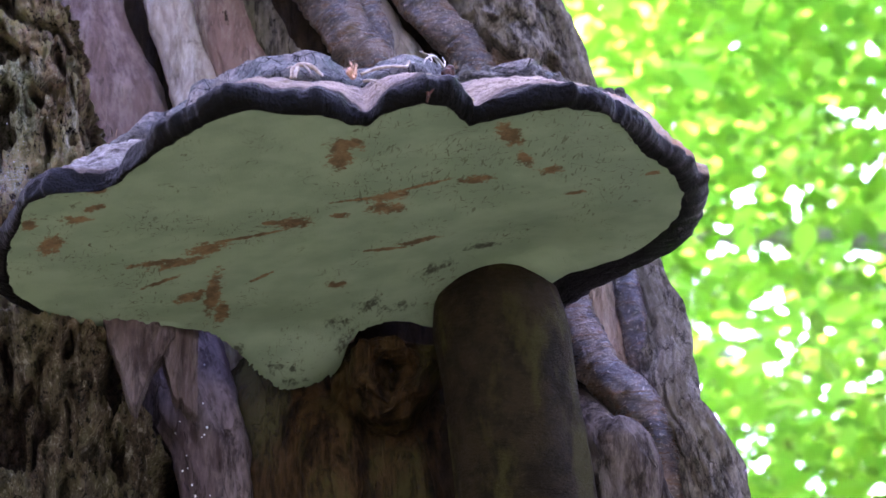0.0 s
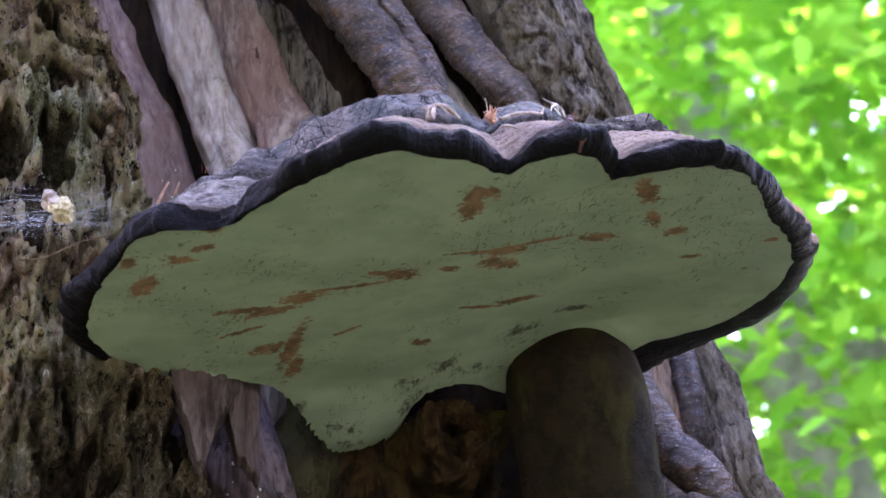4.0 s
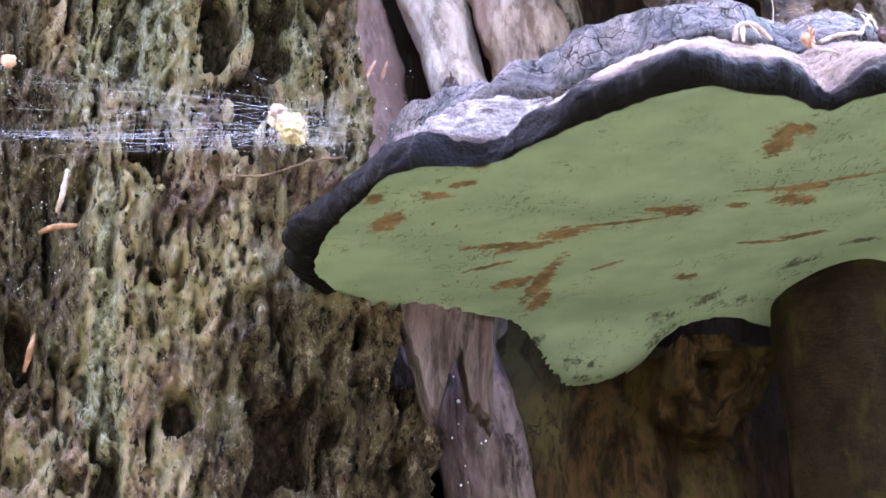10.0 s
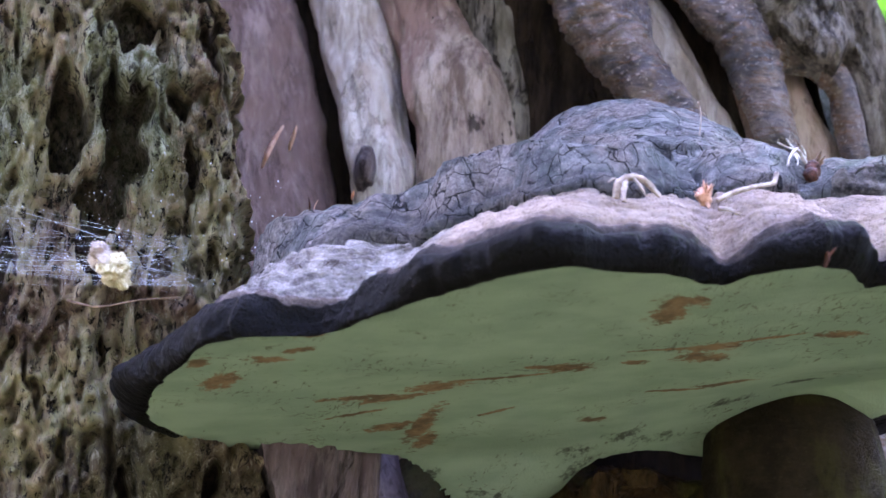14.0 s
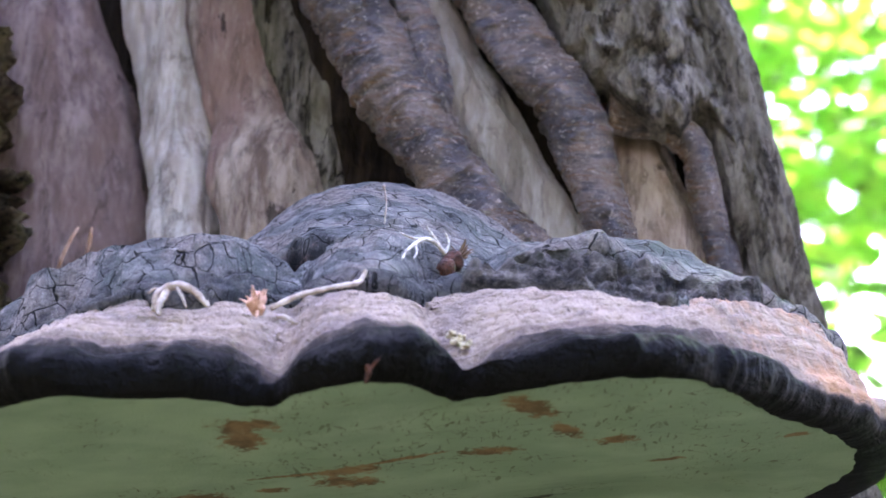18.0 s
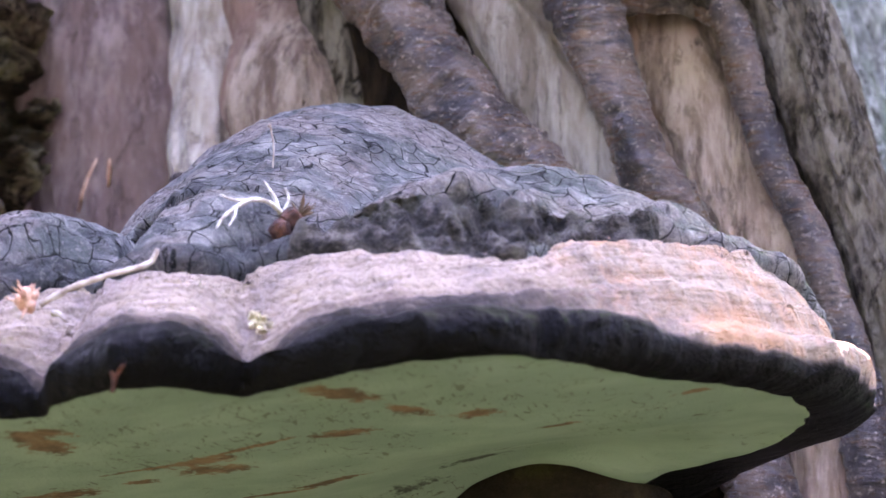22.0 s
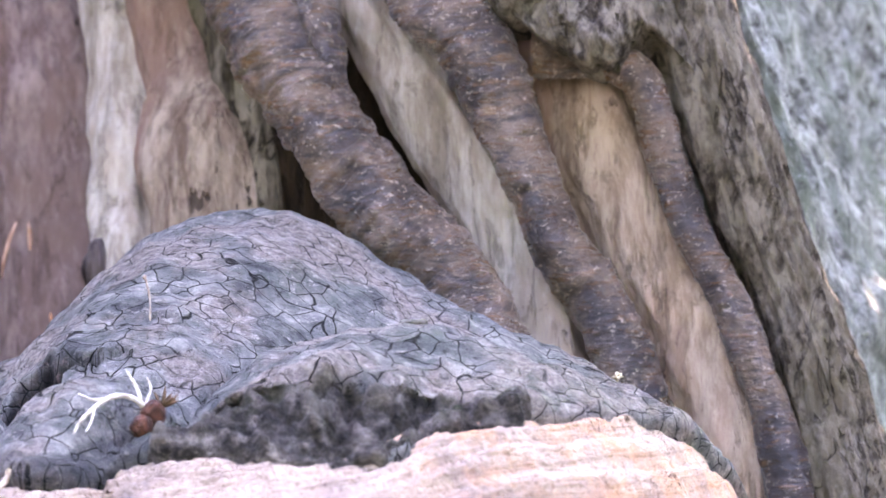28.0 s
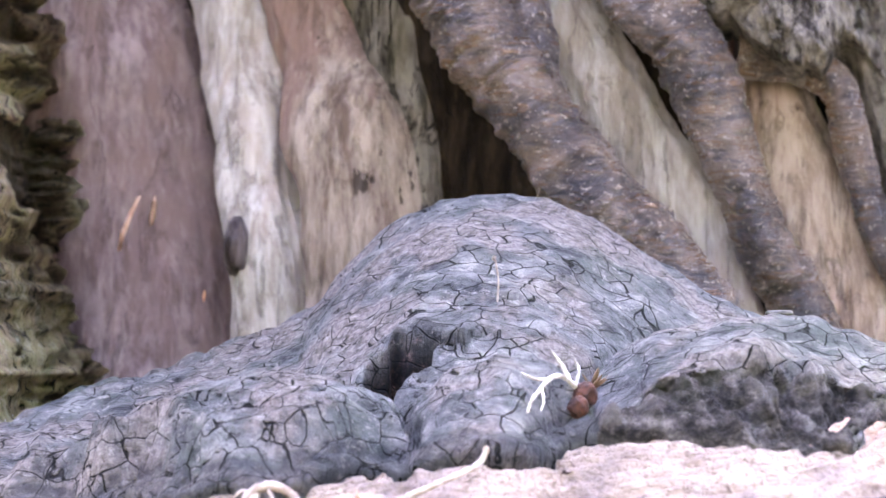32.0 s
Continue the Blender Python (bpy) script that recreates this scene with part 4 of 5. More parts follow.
def crown(x, y):
    """The crust's height: a cracked dome at the back, two swollen lobes before it and a broken lobe beside them.
    Returns it with how far the crust is broken away and where the lobes meet."""
    back = np.maximum(0.11 - y, 0)
    ridge = np.interp(x, [-0.17, -0.13, -0.104, -0.075, -0.05, -0.040, -0.028, -0.013, 0.0, 0.012, 0.032, 0.048, 0.063, 0.081, 0.12, 0.17], [0.043, 0.060, 0.069, 0.079, 0.0885, 0.0935, 0.106, 0.1195, 0.1262, 0.1282, 0.1262, 0.118, 0.108, 0.096, 0.079, 0.057])
    dome = ridge - (0.30 * back + 1.9 * back ** 2) * np.interp(x, [-0.13, -0.07, -0.04, 0.0], [0.35, 0.80, 1.06, 1.06]) - 1.6 * np.maximum(y - 0.125, 0)
    swell = np.interp(x, [-0.16, -0.125, -0.108, -0.088, -0.057, -0.03, -0.014, -0.004, 0.004, 0.012], [0.02, 0.044, 0.0535, 0.061, 0.069, 0.072, 0.0705, 0.066, 0.058, 0.04]) - 7.0 * (y + 0.012 - 0.25 * np.minimum(x + 0.04, 0)) ** 2
    middle = np.interp(x, [-0.012, -0.003, 0.003, 0.012, 0.025, 0.037, 0.045, 0.051, 0.058], [0.038, 0.056, 0.066, 0.0738, 0.0772, 0.0752, 0.070, 0.061, 0.042]) - 21 * (y + 0.013) ** 2
    top = np.interp(x, [0.035, 0.042, 0.05, 0.065, 0.088, 0.108, 0.134, 0.151, 0.165, 0.172, 0.19], [0.03, 0.06, 0.0755, 0.085, 0.0882, 0.0882, 0.081, 0.074, 0.065, 0.056, 0.035])
    fall = np.interp(x, [0.045, 0.06, 0.076, 0.093, 0.104, 0.112, 0.128, 0.17], [0.36, 0.37, 0.30, 0.20, 0.41, 0.50, 0.72, 0.5])
    lip = np.interp(x, [0.045, 0.06, 0.076, 0.093, 0.100, 0.112, 0.128, 0.15], [-0.024, -0.019, -0.015, -0.011, -0.007, -0.004, 0.003, 0.012])
    gone = np.maximum(lip - y, 0) * smooth(0.046, 0.056, x) * smooth(0.152, 0.124, x)
    side = top - fall * np.maximum(0.025 - y, 0) - 0.22 * np.maximum(y - 0.03, 0) - 0.50 * gone - 0.006 * smooth(0.0, 0.002, gone) * smooth(0.075, 0.092, x) * smooth(0.115, 0.1, x)
    z = np.maximum(np.maximum(dome, swell), np.maximum(middle, side))
    second = np.sort(np.stack([dome, swell, middle, side]), axis=0)[-2]
    crease = np.exp(-((z - second) / 0.0038) ** 2) * smooth(0.08, 0.05, y)
    raw = smooth(0.0, 0.0025, gone) * np.where(side >= z - 1e-9, 1.0, 0.0)
    return z - 0.0060 * crease, raw, crease


# brown scars of the underside: x, y, half length, half width, turn in degrees
BLOTS = [(-0.009, -0.060, 0.009, 0.006, 10), (-0.011, -0.046, 0.006, 0.010, 0), (0.018, -0.005, 0.009, 0.005, -10), (0.016, 0.007, 0.010, 0.006, 10), (-0.031, 0.015, 0.009, 0.006, 5),
         (-0.076, 0.036, 0.010, 0.006, -20), (-0.089, 0.048, 0.014, 0.004, -20), (-0.071, 0.085, 0.004, 0.022, 5), (-0.082, 0.086, 0.010, 0.005, -25), (-0.156, 0.018, 0.006, 0.010, 20),
         (-0.166, -0.004, 0.004, 0.006, 0), (-0.142, -0.006, 0.006, 0.004, 0), (0.074, -0.055, 0.005, 0.013, -30), (0.085, -0.031, 0.003, 0.008, -30), (0.1, -0.018, 0.006, 0.004, 0), (0.061, -0.014, 0.008, 0.004, 0)]
STREAKS = [(0.0, -0.004, 0.014, 0.0013, -4), (-0.042, 0.013, 0.006, 0.003, 10), (-0.007, 0.011, 0.005, 0.003, 0), (-0.053, 0.026, 0.022, 0.0016, -14), (-0.104, 0.047, 0.014, 0.003, -5),
           (-0.133, -0.016, 0.006, 0.003, -30), (0.038, 0.048, 0.013, 0.003, -12), (0.02, 0.053, 0.012, 0.002, 0), (-0.004, 0.086, 0.006, 0.004, 10), (-0.131, -0.033, 0.004, 0.003, 0),
           (0.156, -0.003, 0.005, 0.002, 0), (0.116, 0.007, 0.006, 0.002, 0), (0.034, -0.013, 0.014, 0.0014, -15), (-0.066, 0.106, 0.004, 0.012, 0), (-0.10, 0.068, 0.012, 0.0015, -30), (-0.045, 0.07, 0.008, 0.0015, -35)]
SMUDGES = [(0.015, 0.114, 0.012, 0.012, 0), (-0.022, 0.176, 0.012, 0.008, 0), (-0.03, 0.162, 0.018, 0.005, 20), (0.005, 0.145, 0.006, 0.02, 20), (-0.035, 0.166, 0.008, 0.006, 0), (0.05, 0.088, 0.012, 0.014, 60), (0.0, 0.13, 0.014, 0.012, 40), (0.075, 0.072, 0.02, 0.006, 0), (-0.056, 0.15, 0.006, 0.012, 0), (0.03, 0.12, 0.02, 0.008, 0)]


def build_fungus(thing):
    place = Matrix.Translation(-thing.location)
    m = 1280
    deg = np.linspace(-180, 180, m, endpoint=False)
    cs, sn = np.cos(np.radians(deg)), np.sin(np.radians(deg))
    circle = np.stack([cs, sn, deg * 0], 1)
    soft = np.exp(-np.linspace(-2, 2, 9) ** 2)
    lip_r = polar(LIP + LIP_BACK, deg)
    lip_r = np.convolve(np.r_[lip_r[-4:], lip_r, lip_r[:4]], soft / soft.sum(), "valid")
    lip_r = lip_r + 0.0011 * fbm(circle * 34, 4, 51)
    lip_r = lip_r + 0.0026 * fbm(circle * 70, 4, 52) * smooth(84, 92, deg) * smooth(128, 118, deg)
    out_r = lip_r + polar(BULGE, deg)
    step_r = polar(STEP, deg)
    step_r = np.convolve(np.r_[step_r[-4:], step_r, step_r[:4]], soft / soft.sum(), "valid") + 0.0030 * fbm(circle * 12, 3, 53) + 0.0010 * fbm(circle * 50, 3, 54)
    step_r = np.minimum(step_r, out_r - 0.004)
    lift = (0.0025 + 0.0020 * smooth(-30, 0, deg)) * smooth(-64, -42, deg) * smooth(40, 16, deg)
    thin = smooth(-50, -20, deg) * smooth(60, 30, deg)
    notch = np.exp(-((deg + 89.2) / 3.0) ** 2) + np.exp(-((deg + 66.5) / 3.4) ** 2) + 0.6 * np.exp(-((deg + 141.5) / 5.5) ** 2)

    def zone(rr):
        """Height of the younger outer zone over the plane of the underside."""
        s = 1 - rr / out_r
        return np.interp(s, [0.0, 0.03, 0.06, 0.1, 0.18, 0.27, 0.4, 0.6], [0.007, 0.0125, 0.0165, 0.0215, 0.0305, 0.0395, 0.0485, 0.056]) - 0.010 * notch * smooth(0.34, 0.02, s) + thin * np.interp(s, [0, 0.045, 0.07, 0.13, 0.2, 0.4], [0.001, 0.002, 0.008, 0.0175, 0.0145, 0.006]) + 0.8 * lift * smooth(0.35, 0.0, s)

    # the old crust, from the middle outwards and over its swollen edge
    rows = 330
    t = np.r_[1 - np.linspace(0, 1, rows) ** 0.8 * 0.994, np.full(18, 0.0)]
    drop = np.r_[np.zeros(rows), np.linspace(0.06, 1, 18)]
    rolled = np.interp(deg, [-180, -150, -140, -50, -40, -25, -10, 180], [0.6, 0.8, 1.0, 1.0, 0.7, 0.8, 1.0, 0.6])
    rr = step_r[None] * (1 - t[:, None]) + (np.sin(drop * np.pi * 0.8) * 0.0050)[:, None] * rolled[None]
    x, y = CENTRE[0] + rr * cs, CENTRE[1] + rr * sn
    p = np.stack([x, y, 0 * x], -1).reshape(-1, 3)
    wob = 0.0022 * np.stack([fbm(p * 75, 3, 60), fbm(p * 75, 3, 59)], 1)
    jx, jy = (p[:, 0] + wob[:, 0]).reshape(x.shape), (p[:, 1] + wob[:, 1]).reshape(x.shape)
    z, raw, crease = crown(jx, jy)
    # towards its margin the crust thins and curls over the younger zone
    rim_z = zone(step_r[None]) + plane(x, y) + (0.0035 + 0.0025 * rolled[None])
    z = z + (rim_z - z) * smooth(0.075, 0.0, t)[:, None] ** 0.7
    curl = np.exp(-((t - 0.035) / 0.022) ** 2)[:, None] * rolled[None] * smooth(0.08, 0.05, x)
    z = z + 0.0022 * curl - (0.0105 * drop ** 1.3)[:, None]
    deep = 3 * wob.reshape(*x.shape, 2)
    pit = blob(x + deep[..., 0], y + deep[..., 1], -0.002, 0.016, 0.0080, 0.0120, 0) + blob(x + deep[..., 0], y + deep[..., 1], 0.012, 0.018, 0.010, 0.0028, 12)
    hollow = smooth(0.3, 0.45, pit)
    slit = smooth(0.4, 0.6, blob(jx, jy, 0.126, 0.040, 0.013, 0.0032, 20)) + smooth(0.4, 0.6, blob(jx, jy, 0.024, 0.040, 0.006, 0.0014))
    pits = smooth(0.50, 0.66, fbm(p * [95, 120, 100], 2, 58)).reshape(x.shape) * smooth(0.05, -0.03, x) * smooth(0.09, 0.04, y)
    z = z - 0.026 * hollow + 0.0025 * smooth(0.1, 0.3, pit) * fbm(p * 160, 3, 65).reshape(x.shape) - 0.006 * slit - 0.0028 * pits * (1 - np.minimum(drop * 3, 1))[:, None]
    calm = smooth(0.8, 0.2, drop)[:, None]
    raw = np.clip(raw + 0.35 * fbm(p * 80, 4, 68).reshape(x.shape) * smooth(0.1, 0.4, raw), 0, 1.2) * (1 - hollow)
    torn = smooth(0.35, 0.6, raw) * calm
    chip = np.zeros(x.size)
    inside = torn.reshape(-1) > 0.01
    q = np.stack([p[:, 0] + 0.5 * p[:, 1], p[:, 1], z.reshape(-1)], 1)
    chip[inside] = 1.6 * (0.52 - cells(q[inside] * [85, 38, 65], 55)) + 0.9 * (0.5 - cells(q[inside] * [190, 90, 140], 56)) + 0.4 * (0.5 - cells(q[inside] * [420, 200, 300], 57))
    chip = chip.reshape(x.shape)
    rumple = (0.0015 + 0.0016 * smooth(-0.02, -0.08, x)) * fbm(p * [36, 55, 50], 3, 61).reshape(x.shape) + 0.0008 * fbm(p * [110, 190, 150], 3, 63).reshape(x.shape)
    terrace = 0.0005 * np.sin(rr * 620 + 2.2 * fbm(p * 24, 3, 64).reshape(x.shape)) * smooth(0.6, 0.3, t)[:, None] * (1 - torn)
    z = z + (rumple + terrace) * calm + torn * (0.0035 * chip + 0.0016 * fbm(q * 210, 3, 67).reshape(x.shape))
    push = torn * 0.0048 * chip
    x, y = x + push * 0.35, y - push
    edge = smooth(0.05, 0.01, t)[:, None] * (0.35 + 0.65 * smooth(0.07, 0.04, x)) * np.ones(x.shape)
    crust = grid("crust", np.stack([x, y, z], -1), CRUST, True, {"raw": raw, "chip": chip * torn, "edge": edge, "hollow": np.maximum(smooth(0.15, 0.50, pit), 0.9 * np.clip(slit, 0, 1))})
    under(crust, thing, "cracked blue-grey crust in lobes, broken on one side").matrix_parent_inverse = place

    # the younger zone, and over the rounded rim down to the lip
    w = np.linspace(0, 1, 70)
    rr = (step_r - 0.007)[None] * (1 - w[:, None]) + (out_r * 0.955)[None] * w[:, None]
    x, y = CENTRE[0] + rr * cs, CENTRE[1] + rr * sn
    h = zone(rr)
    p = np.stack([x, y, h], -1).reshape(-1, 3)
    s = 1 - rr / out_r
    h = h + ((0.0018 + 0.0034 * smooth(-0.03, -0.1, x)) * fbm(p * 44, 5, 65).reshape(x.shape) + 0.0010 * np.sin(s * 210 + 3 * fbm(p * 26, 2, 66).reshape(x.shape)) + 0.0009 * fbm(p * [150, 200, 200], 3, 62).reshape(x.shape)) * smooth(0, 0.2, w)[:, None]
    k = np.linspace(0, 1, 46)[1:, None]
    t1, t2 = np.clip(k / 0.6, 0, 1), np.clip((k - 0.6) / 0.4, 0, 1)
    r_edge = (out_r * 0.955)[None]
    rx = np.where(k < 0.6, r_edge + (out_r[None] - r_edge) * np.sin(t1 * np.pi / 2), lip_r[None] + (out_r - lip_r)[None] * np.cos(t2 * np.pi / 2))
    rh = np.where(k < 0.6, 0.007 + lift[None] + (h[-1][None] - 0.007 - lift[None]) * np.cos(t1 * np.pi / 2), lift[None] + 0.007 * (1 - np.sin(t2 * np.pi / 2)))
    px, py = CENTRE[0] + rx * cs, CENTRE[1] + rx * sn
    p = np.stack([px, py, rh], -1).reshape(-1, 3)
    lump = (fbm(p * 48, 4, 73) + (0.9 + 1.3 * smooth(-0.07, -0.13, p[:, 0])) * fbm(p * 21, 2, 74)).reshape(px.shape) * np.sin(k * np.pi)
    lump = lump + 0.25 * fbm(p * [110, 110, 80], 2, 75).reshape(px.shape) * np.sin(k * np.pi)
    px, py = px + 0.0032 * lump * cs, py + 0.0032 * lump * sn
    rh = rh + 0.0014 * lump
    bx, by, bh = np.concatenate([x, px]), np.concatenate([y, py]), np.concatenate([h, rh])
    tone = np.concatenate([0.56 + 0.36 * thin + (0.44 - 0.36 * thin) * smooth(0.04, 0.12, s), (0.56 + 0.36 * thin)[None] * (1 - np.clip((k - 0.5 * thin[None]) / (0.4 - 0.1 * thin[None]), 0, 1))])
    margin = grid("margin", np.stack([bx, by, bh + plane(bx, by)], -1), MARGIN, True, {"band": tone, "rust": np.broadcast_to(smooth(-48, -25, deg)[None], bx.shape), "old": np.broadcast_to(smooth(-118, -146, deg)[None], bx.shape), "rad": np.hypot(bx, by - 0.06) - lip_r[None] - bh, "arc": np.broadcast_to(np.radians(deg)[None] * 0.16, bx.shape)})
    under(margin, thing, "black-brown rounded rim with a pinkish upper zone").matrix_parent_inverse = place

    # the underside
    q = np.linspace(1.0, 0.0, 140)
    rr = lip_r[None] * q[:, None]
    x, y = CENTRE[0] + rr * cs, CENTRE[1] + rr * sn
    p = np.stack([x, y, x * 0], -1).reshape(-1, 3)
    z = plane(x, y) - 0.011 * smooth(0.12, 0.185, y) * np.exp(-((x + 0.03) / 0.05) ** 2)
    z += 0.0010 * fbm(p * 18, 3, 77).reshape(x.shape) * smooth(1.0, 0.93, q)[:, None]
    z += lift[None] * smooth(0.6, 1.0, q)[:, None] ** 1.5
    z += 0.011 * blob(x, y, 0.098, 0.085, 0.06, 0.045) * smooth(1.0, 0.7, q)[:, None]
    stain, smudge = np.zeros(x.shape), np.zeros(x.shape)
    for sx, sy, a, b, turn in BLOTS + STREAKS:
        stain = np.maximum(stain, blob(x, y, sx, sy, a * 1.35, b * 1.3, turn))
    for sx, sy, a, b, turn in SMUDGES:
        smudge = np.maximum(smudge, 0.8 * blob(x, y, sx, sy, a, b, turn))
    pore = grid("pore_layer", np.stack([x, y, z], -1), PORE, True, {"stain": stain, "smudge": smudge})
    under(pore, thing, "pale greenish pore surface with brown scars").matrix_parent_inverse = place


build_fungus(fungus)

# ---------------------------------------------------------------- woodland behind
def leaf_mesh(name, spot, size, rng, material):
    """One mesh of folded leaves at the given spots."""
    k = len(spot)
    length = size * (0.6 + 0.8 * rng.rand(k))
    yaw, tilt = rng.rand(k) * 2 * np.pi, rng.normal(0, 0.45, k)
    ax = np.stack([np.cos(yaw) * np.cos(tilt), np.sin(yaw) * np.cos(tilt), np.sin(tilt)], 1)
    side = np.stack([-np.sin(yaw), np.cos(yaw), rng.normal(0, 0.35, k)], 1)
    side /= np.linalg.norm(side, axis=1)[:, None]
    up = np.cross(ax, side)
    shape = [(-0.5, 0, 0), (-0.15, 0.28, 0.06), (0.2, 0.24, 0.05), (0.5, 0, 0), (0.2, -0.24, 0.05), (-0.15, -0.28, 0.06)]
    v = np.stack([spot + length[:, None] * (a * ax + b * side + c * up) for a, b, c in shape], 1).reshape(-1, 3)
    base = np.arange(k)[:, None] * 6
    faces = np.concatenate([base + [0, 1, 2, 3], base + [0, 3, 4, 5]])
    mesh = bpy.data.meshes.new(name)
    mesh.vertices.add(len(v))
    mesh.vertices.foreach_set("co", v.reshape(-1).astype(np.float32))
    mesh.loops.add(faces.size)
    mesh.loops.foreach_set("vertex_index", faces.reshape(-1).astype(np.int32))
    mesh.polygons.add(len(faces))
    mesh.polygons.foreach_set("loop_start", np.arange(0, faces.size, 4, dtype=np.int32))
    mesh.update(calc_edges=True)
    mesh.materials.append(material)
    return new(name, mesh)


def build_leaves(name, count, box, size, seed, material):
    """A cloud of small folded leaves inside a box (x0, x1, y0, y1, z0, z1), in clumps."""
    rng = np.random.RandomState(seed)
    n = count // 14
    x0, x1, y0, y1, z0, z1 = box
    middle = rng.rand(3 * n, 3) * [x1 - x0, y1 - y0, z1 - z0] + [x0, y0, z0]
    thick = fbm(middle * [0.9, 0.5, 1.1], 2, seed)
    middle = middle[np.argsort(-thick - 0.9 * rng.rand(3 * n))[:n]]
    spot = np.repeat(middle, 14, axis=0) + rng.normal(0, 1, (n * 14, 3)) * [0.22, 0.22, 0.07]
    return leaf_mesh(name, spot, size, rng, material)


leaves = build_leaves("beech_foliage", 140000, (-1.0, 4.5, 3.6, 10.0, -1.0, 6.0), 0.072, 5, LEAF)
tagged(leaves, "sunlit fresh green beech leaves far behind the trunk", "foliage", kind="stuff")


shrubs = build_leaves("shrub_foliage", 45000, (-0.5, 5.0, 4.5, 11.0, -1.1, 1.3), 0.08, 6, LEAF_SHADED)
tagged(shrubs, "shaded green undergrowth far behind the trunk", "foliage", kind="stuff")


def build_wood_light_screen():
    """Loose leafy masses all round, far from the trunk: woods behind it, elsewhere an unseen screen
    added to block low sky light.
    """
    rng = np.random.RandomState(11)
    k = 34000
    turn = rng.rand(k) * 2 * np.pi
    far = 8.0 + 6.0 * rng.rand(k)
    x, y = far * np.sin(turn), far * np.cos(turn)
    far_side = y > 2.0
    x, y = np.where(far_side, x * 1.5, x), np.where(far_side, y * 1.5, y)
    z = GROUND_Z + np.where(far_side, 12.0, 10.0) * rng.rand(k) ** 0.8
    keep = np.ones(k, bool)
    spot = np.stack([x, y, z], 1)[keep]
    return leaf_mesh("wood_light_screen", spot, 0.55, rng, LEAF_SHADED)


tagged(build_wood_light_screen(), "leafy wood behind, and an unseen leafy ring added to block low light", "woods", kind="stuff")


def small_tree(points, leaves_box, count, seed, label):
    """A slender beech: stem, limbs and a crown of leaves."""
    thing = new("beech_tree")
    thing.location = points[0][:3]
    attach(limb("stem", points, BARK_FAR, 60, 20, 1.0, 0.03, 0.05, seed=seed), thing)
    rng = np.random.RandomState(seed)
    for k in range(6):
        x, y, z, r = points[1 + k % (len(points) - 1)]
        a = rng.rand() * 6.28
        far = 0.7 + 0.6 * rng.rand()
        attach(limb("branch", [(x, y, z, r * 0.5), (x + 0.5 * far * math.cos(a), y + 0.5 * far * math.sin(a), z + 0.25, r * 0.3), (x + far * math.cos(a), y + far * math.sin(a), z + 0.35, r * 0.1)],
                    BARK_FAR, 24, 8, seed=seed + k), thing)
    attach(build_leaves("crown", count, leaves_box, 0.1, seed, LEAF), thing, "fresh green leaves")
    tagged(thing, label, "tree", group="background trees")


small_tree([(1.75, 5.6, GROUND_Z, 0.075), (1.95, 5.55, 1.5, 0.065), (2.1, 5.5, 2.9, 0.055), (2.25, 5.5, 4.2, 0.04), (2.3, 5.5, 5.8, 0.02)], (1.2, 3.2, 4.8, 6.4, 3.4, 6.4), 2400, 21, "slender grey beech stem among sunlit leaves")
small_tree([(3.2, 5.2, GROUND_Z, 0.13), (2.6, 5.1, 0.9, 0.11), (2.22, 5.0, 2.0, 0.095), (1.9, 5.1, 3.6, 0.07), (1.7, 5.2, 5.6, 0.03)], (0.9, 2.6, 4.6, 6.0, 3.8, 6.6), 2400, 22, "leaning grey beech stem behind the trunk")

# ---------------------------------------------------------------- small things on the fungus and the trunk


def crumb(name, place, size, material, seed, rough=0.35, n=26, m=34):
    """A lumpy little body."""
    th, ph = np.linspace(0, 2 * np.pi, m, endpoint=False)[None], np.linspace(0.001, np.pi - 0.001, n)[:, None]
    d = np.stack(np.broadcast_arrays(np.sin(ph) * np.cos(th), np.sin(ph) * np.sin(th), np.cos(ph)), -1)
    k = 1 + rough * fbm(d.reshape(-1, 3) * 1.7 + seed, 4, seed).reshape(n, m)
    return grid(name, np.array(place) + d * k[..., None] * np.array(size), material, True, flip=True)


def scales(name, place, length, material, count, seed, spread=0.6, up=(0, -0.3, 1), width=1.0):
    """A tuft of thin pointed bud scales."""
    rng = np.random.RandomState(seed)
    bm = bmesh.new()
    for k in range(count):
        d = Vector(up) + Vector(rng.normal(0, spread, 3))
        d.normalize()
        side = d.cross(Vector(rng.normal(0, 1, 3))).normalized()
        bend = d.cross(side)
        ln = length * (0.6 + 0.5 * rng.rand())
        rows = []
        for w, t in ((0.10 * width, 0.0), (0.24 * width, 0.35), (0.2 * width, 0.7), (0.02, 1.0)):
            c = Vector(place) + d * ln * t + bend * ln * 0.25 * t * t
            rows.append([bm.verts.new(c - side * ln * w), bm.verts.new(c + bend * ln * w * 0.35), bm.verts.new(c + side * ln * w), bm.verts.new(c - bend * ln * 0.04)])
        for a, b in zip(rows, rows[1:]):
            for q in range(4):
                bm.faces.new((a[q], a[(q + 1) % 4], b[(q + 1) % 4], b[q]))
        bm.faces.new(rows[0][::-1])
        bm.faces.new(rows[-1])
    return part(name, bm, material)


def thing_at(name, place, label, category, parts, group=""):
    """An Empty that carries the given parts."""
    ob = new(name)
    ob.location = place
    for p in parts:
        attach(p, ob)
    return tagged(ob, label, category, group)


def twig(name, points, material, seed=0, n=60, m=10):
    return limb(name, points, material, n, m, 1.0, 0.0, 0.25, seed=seed)


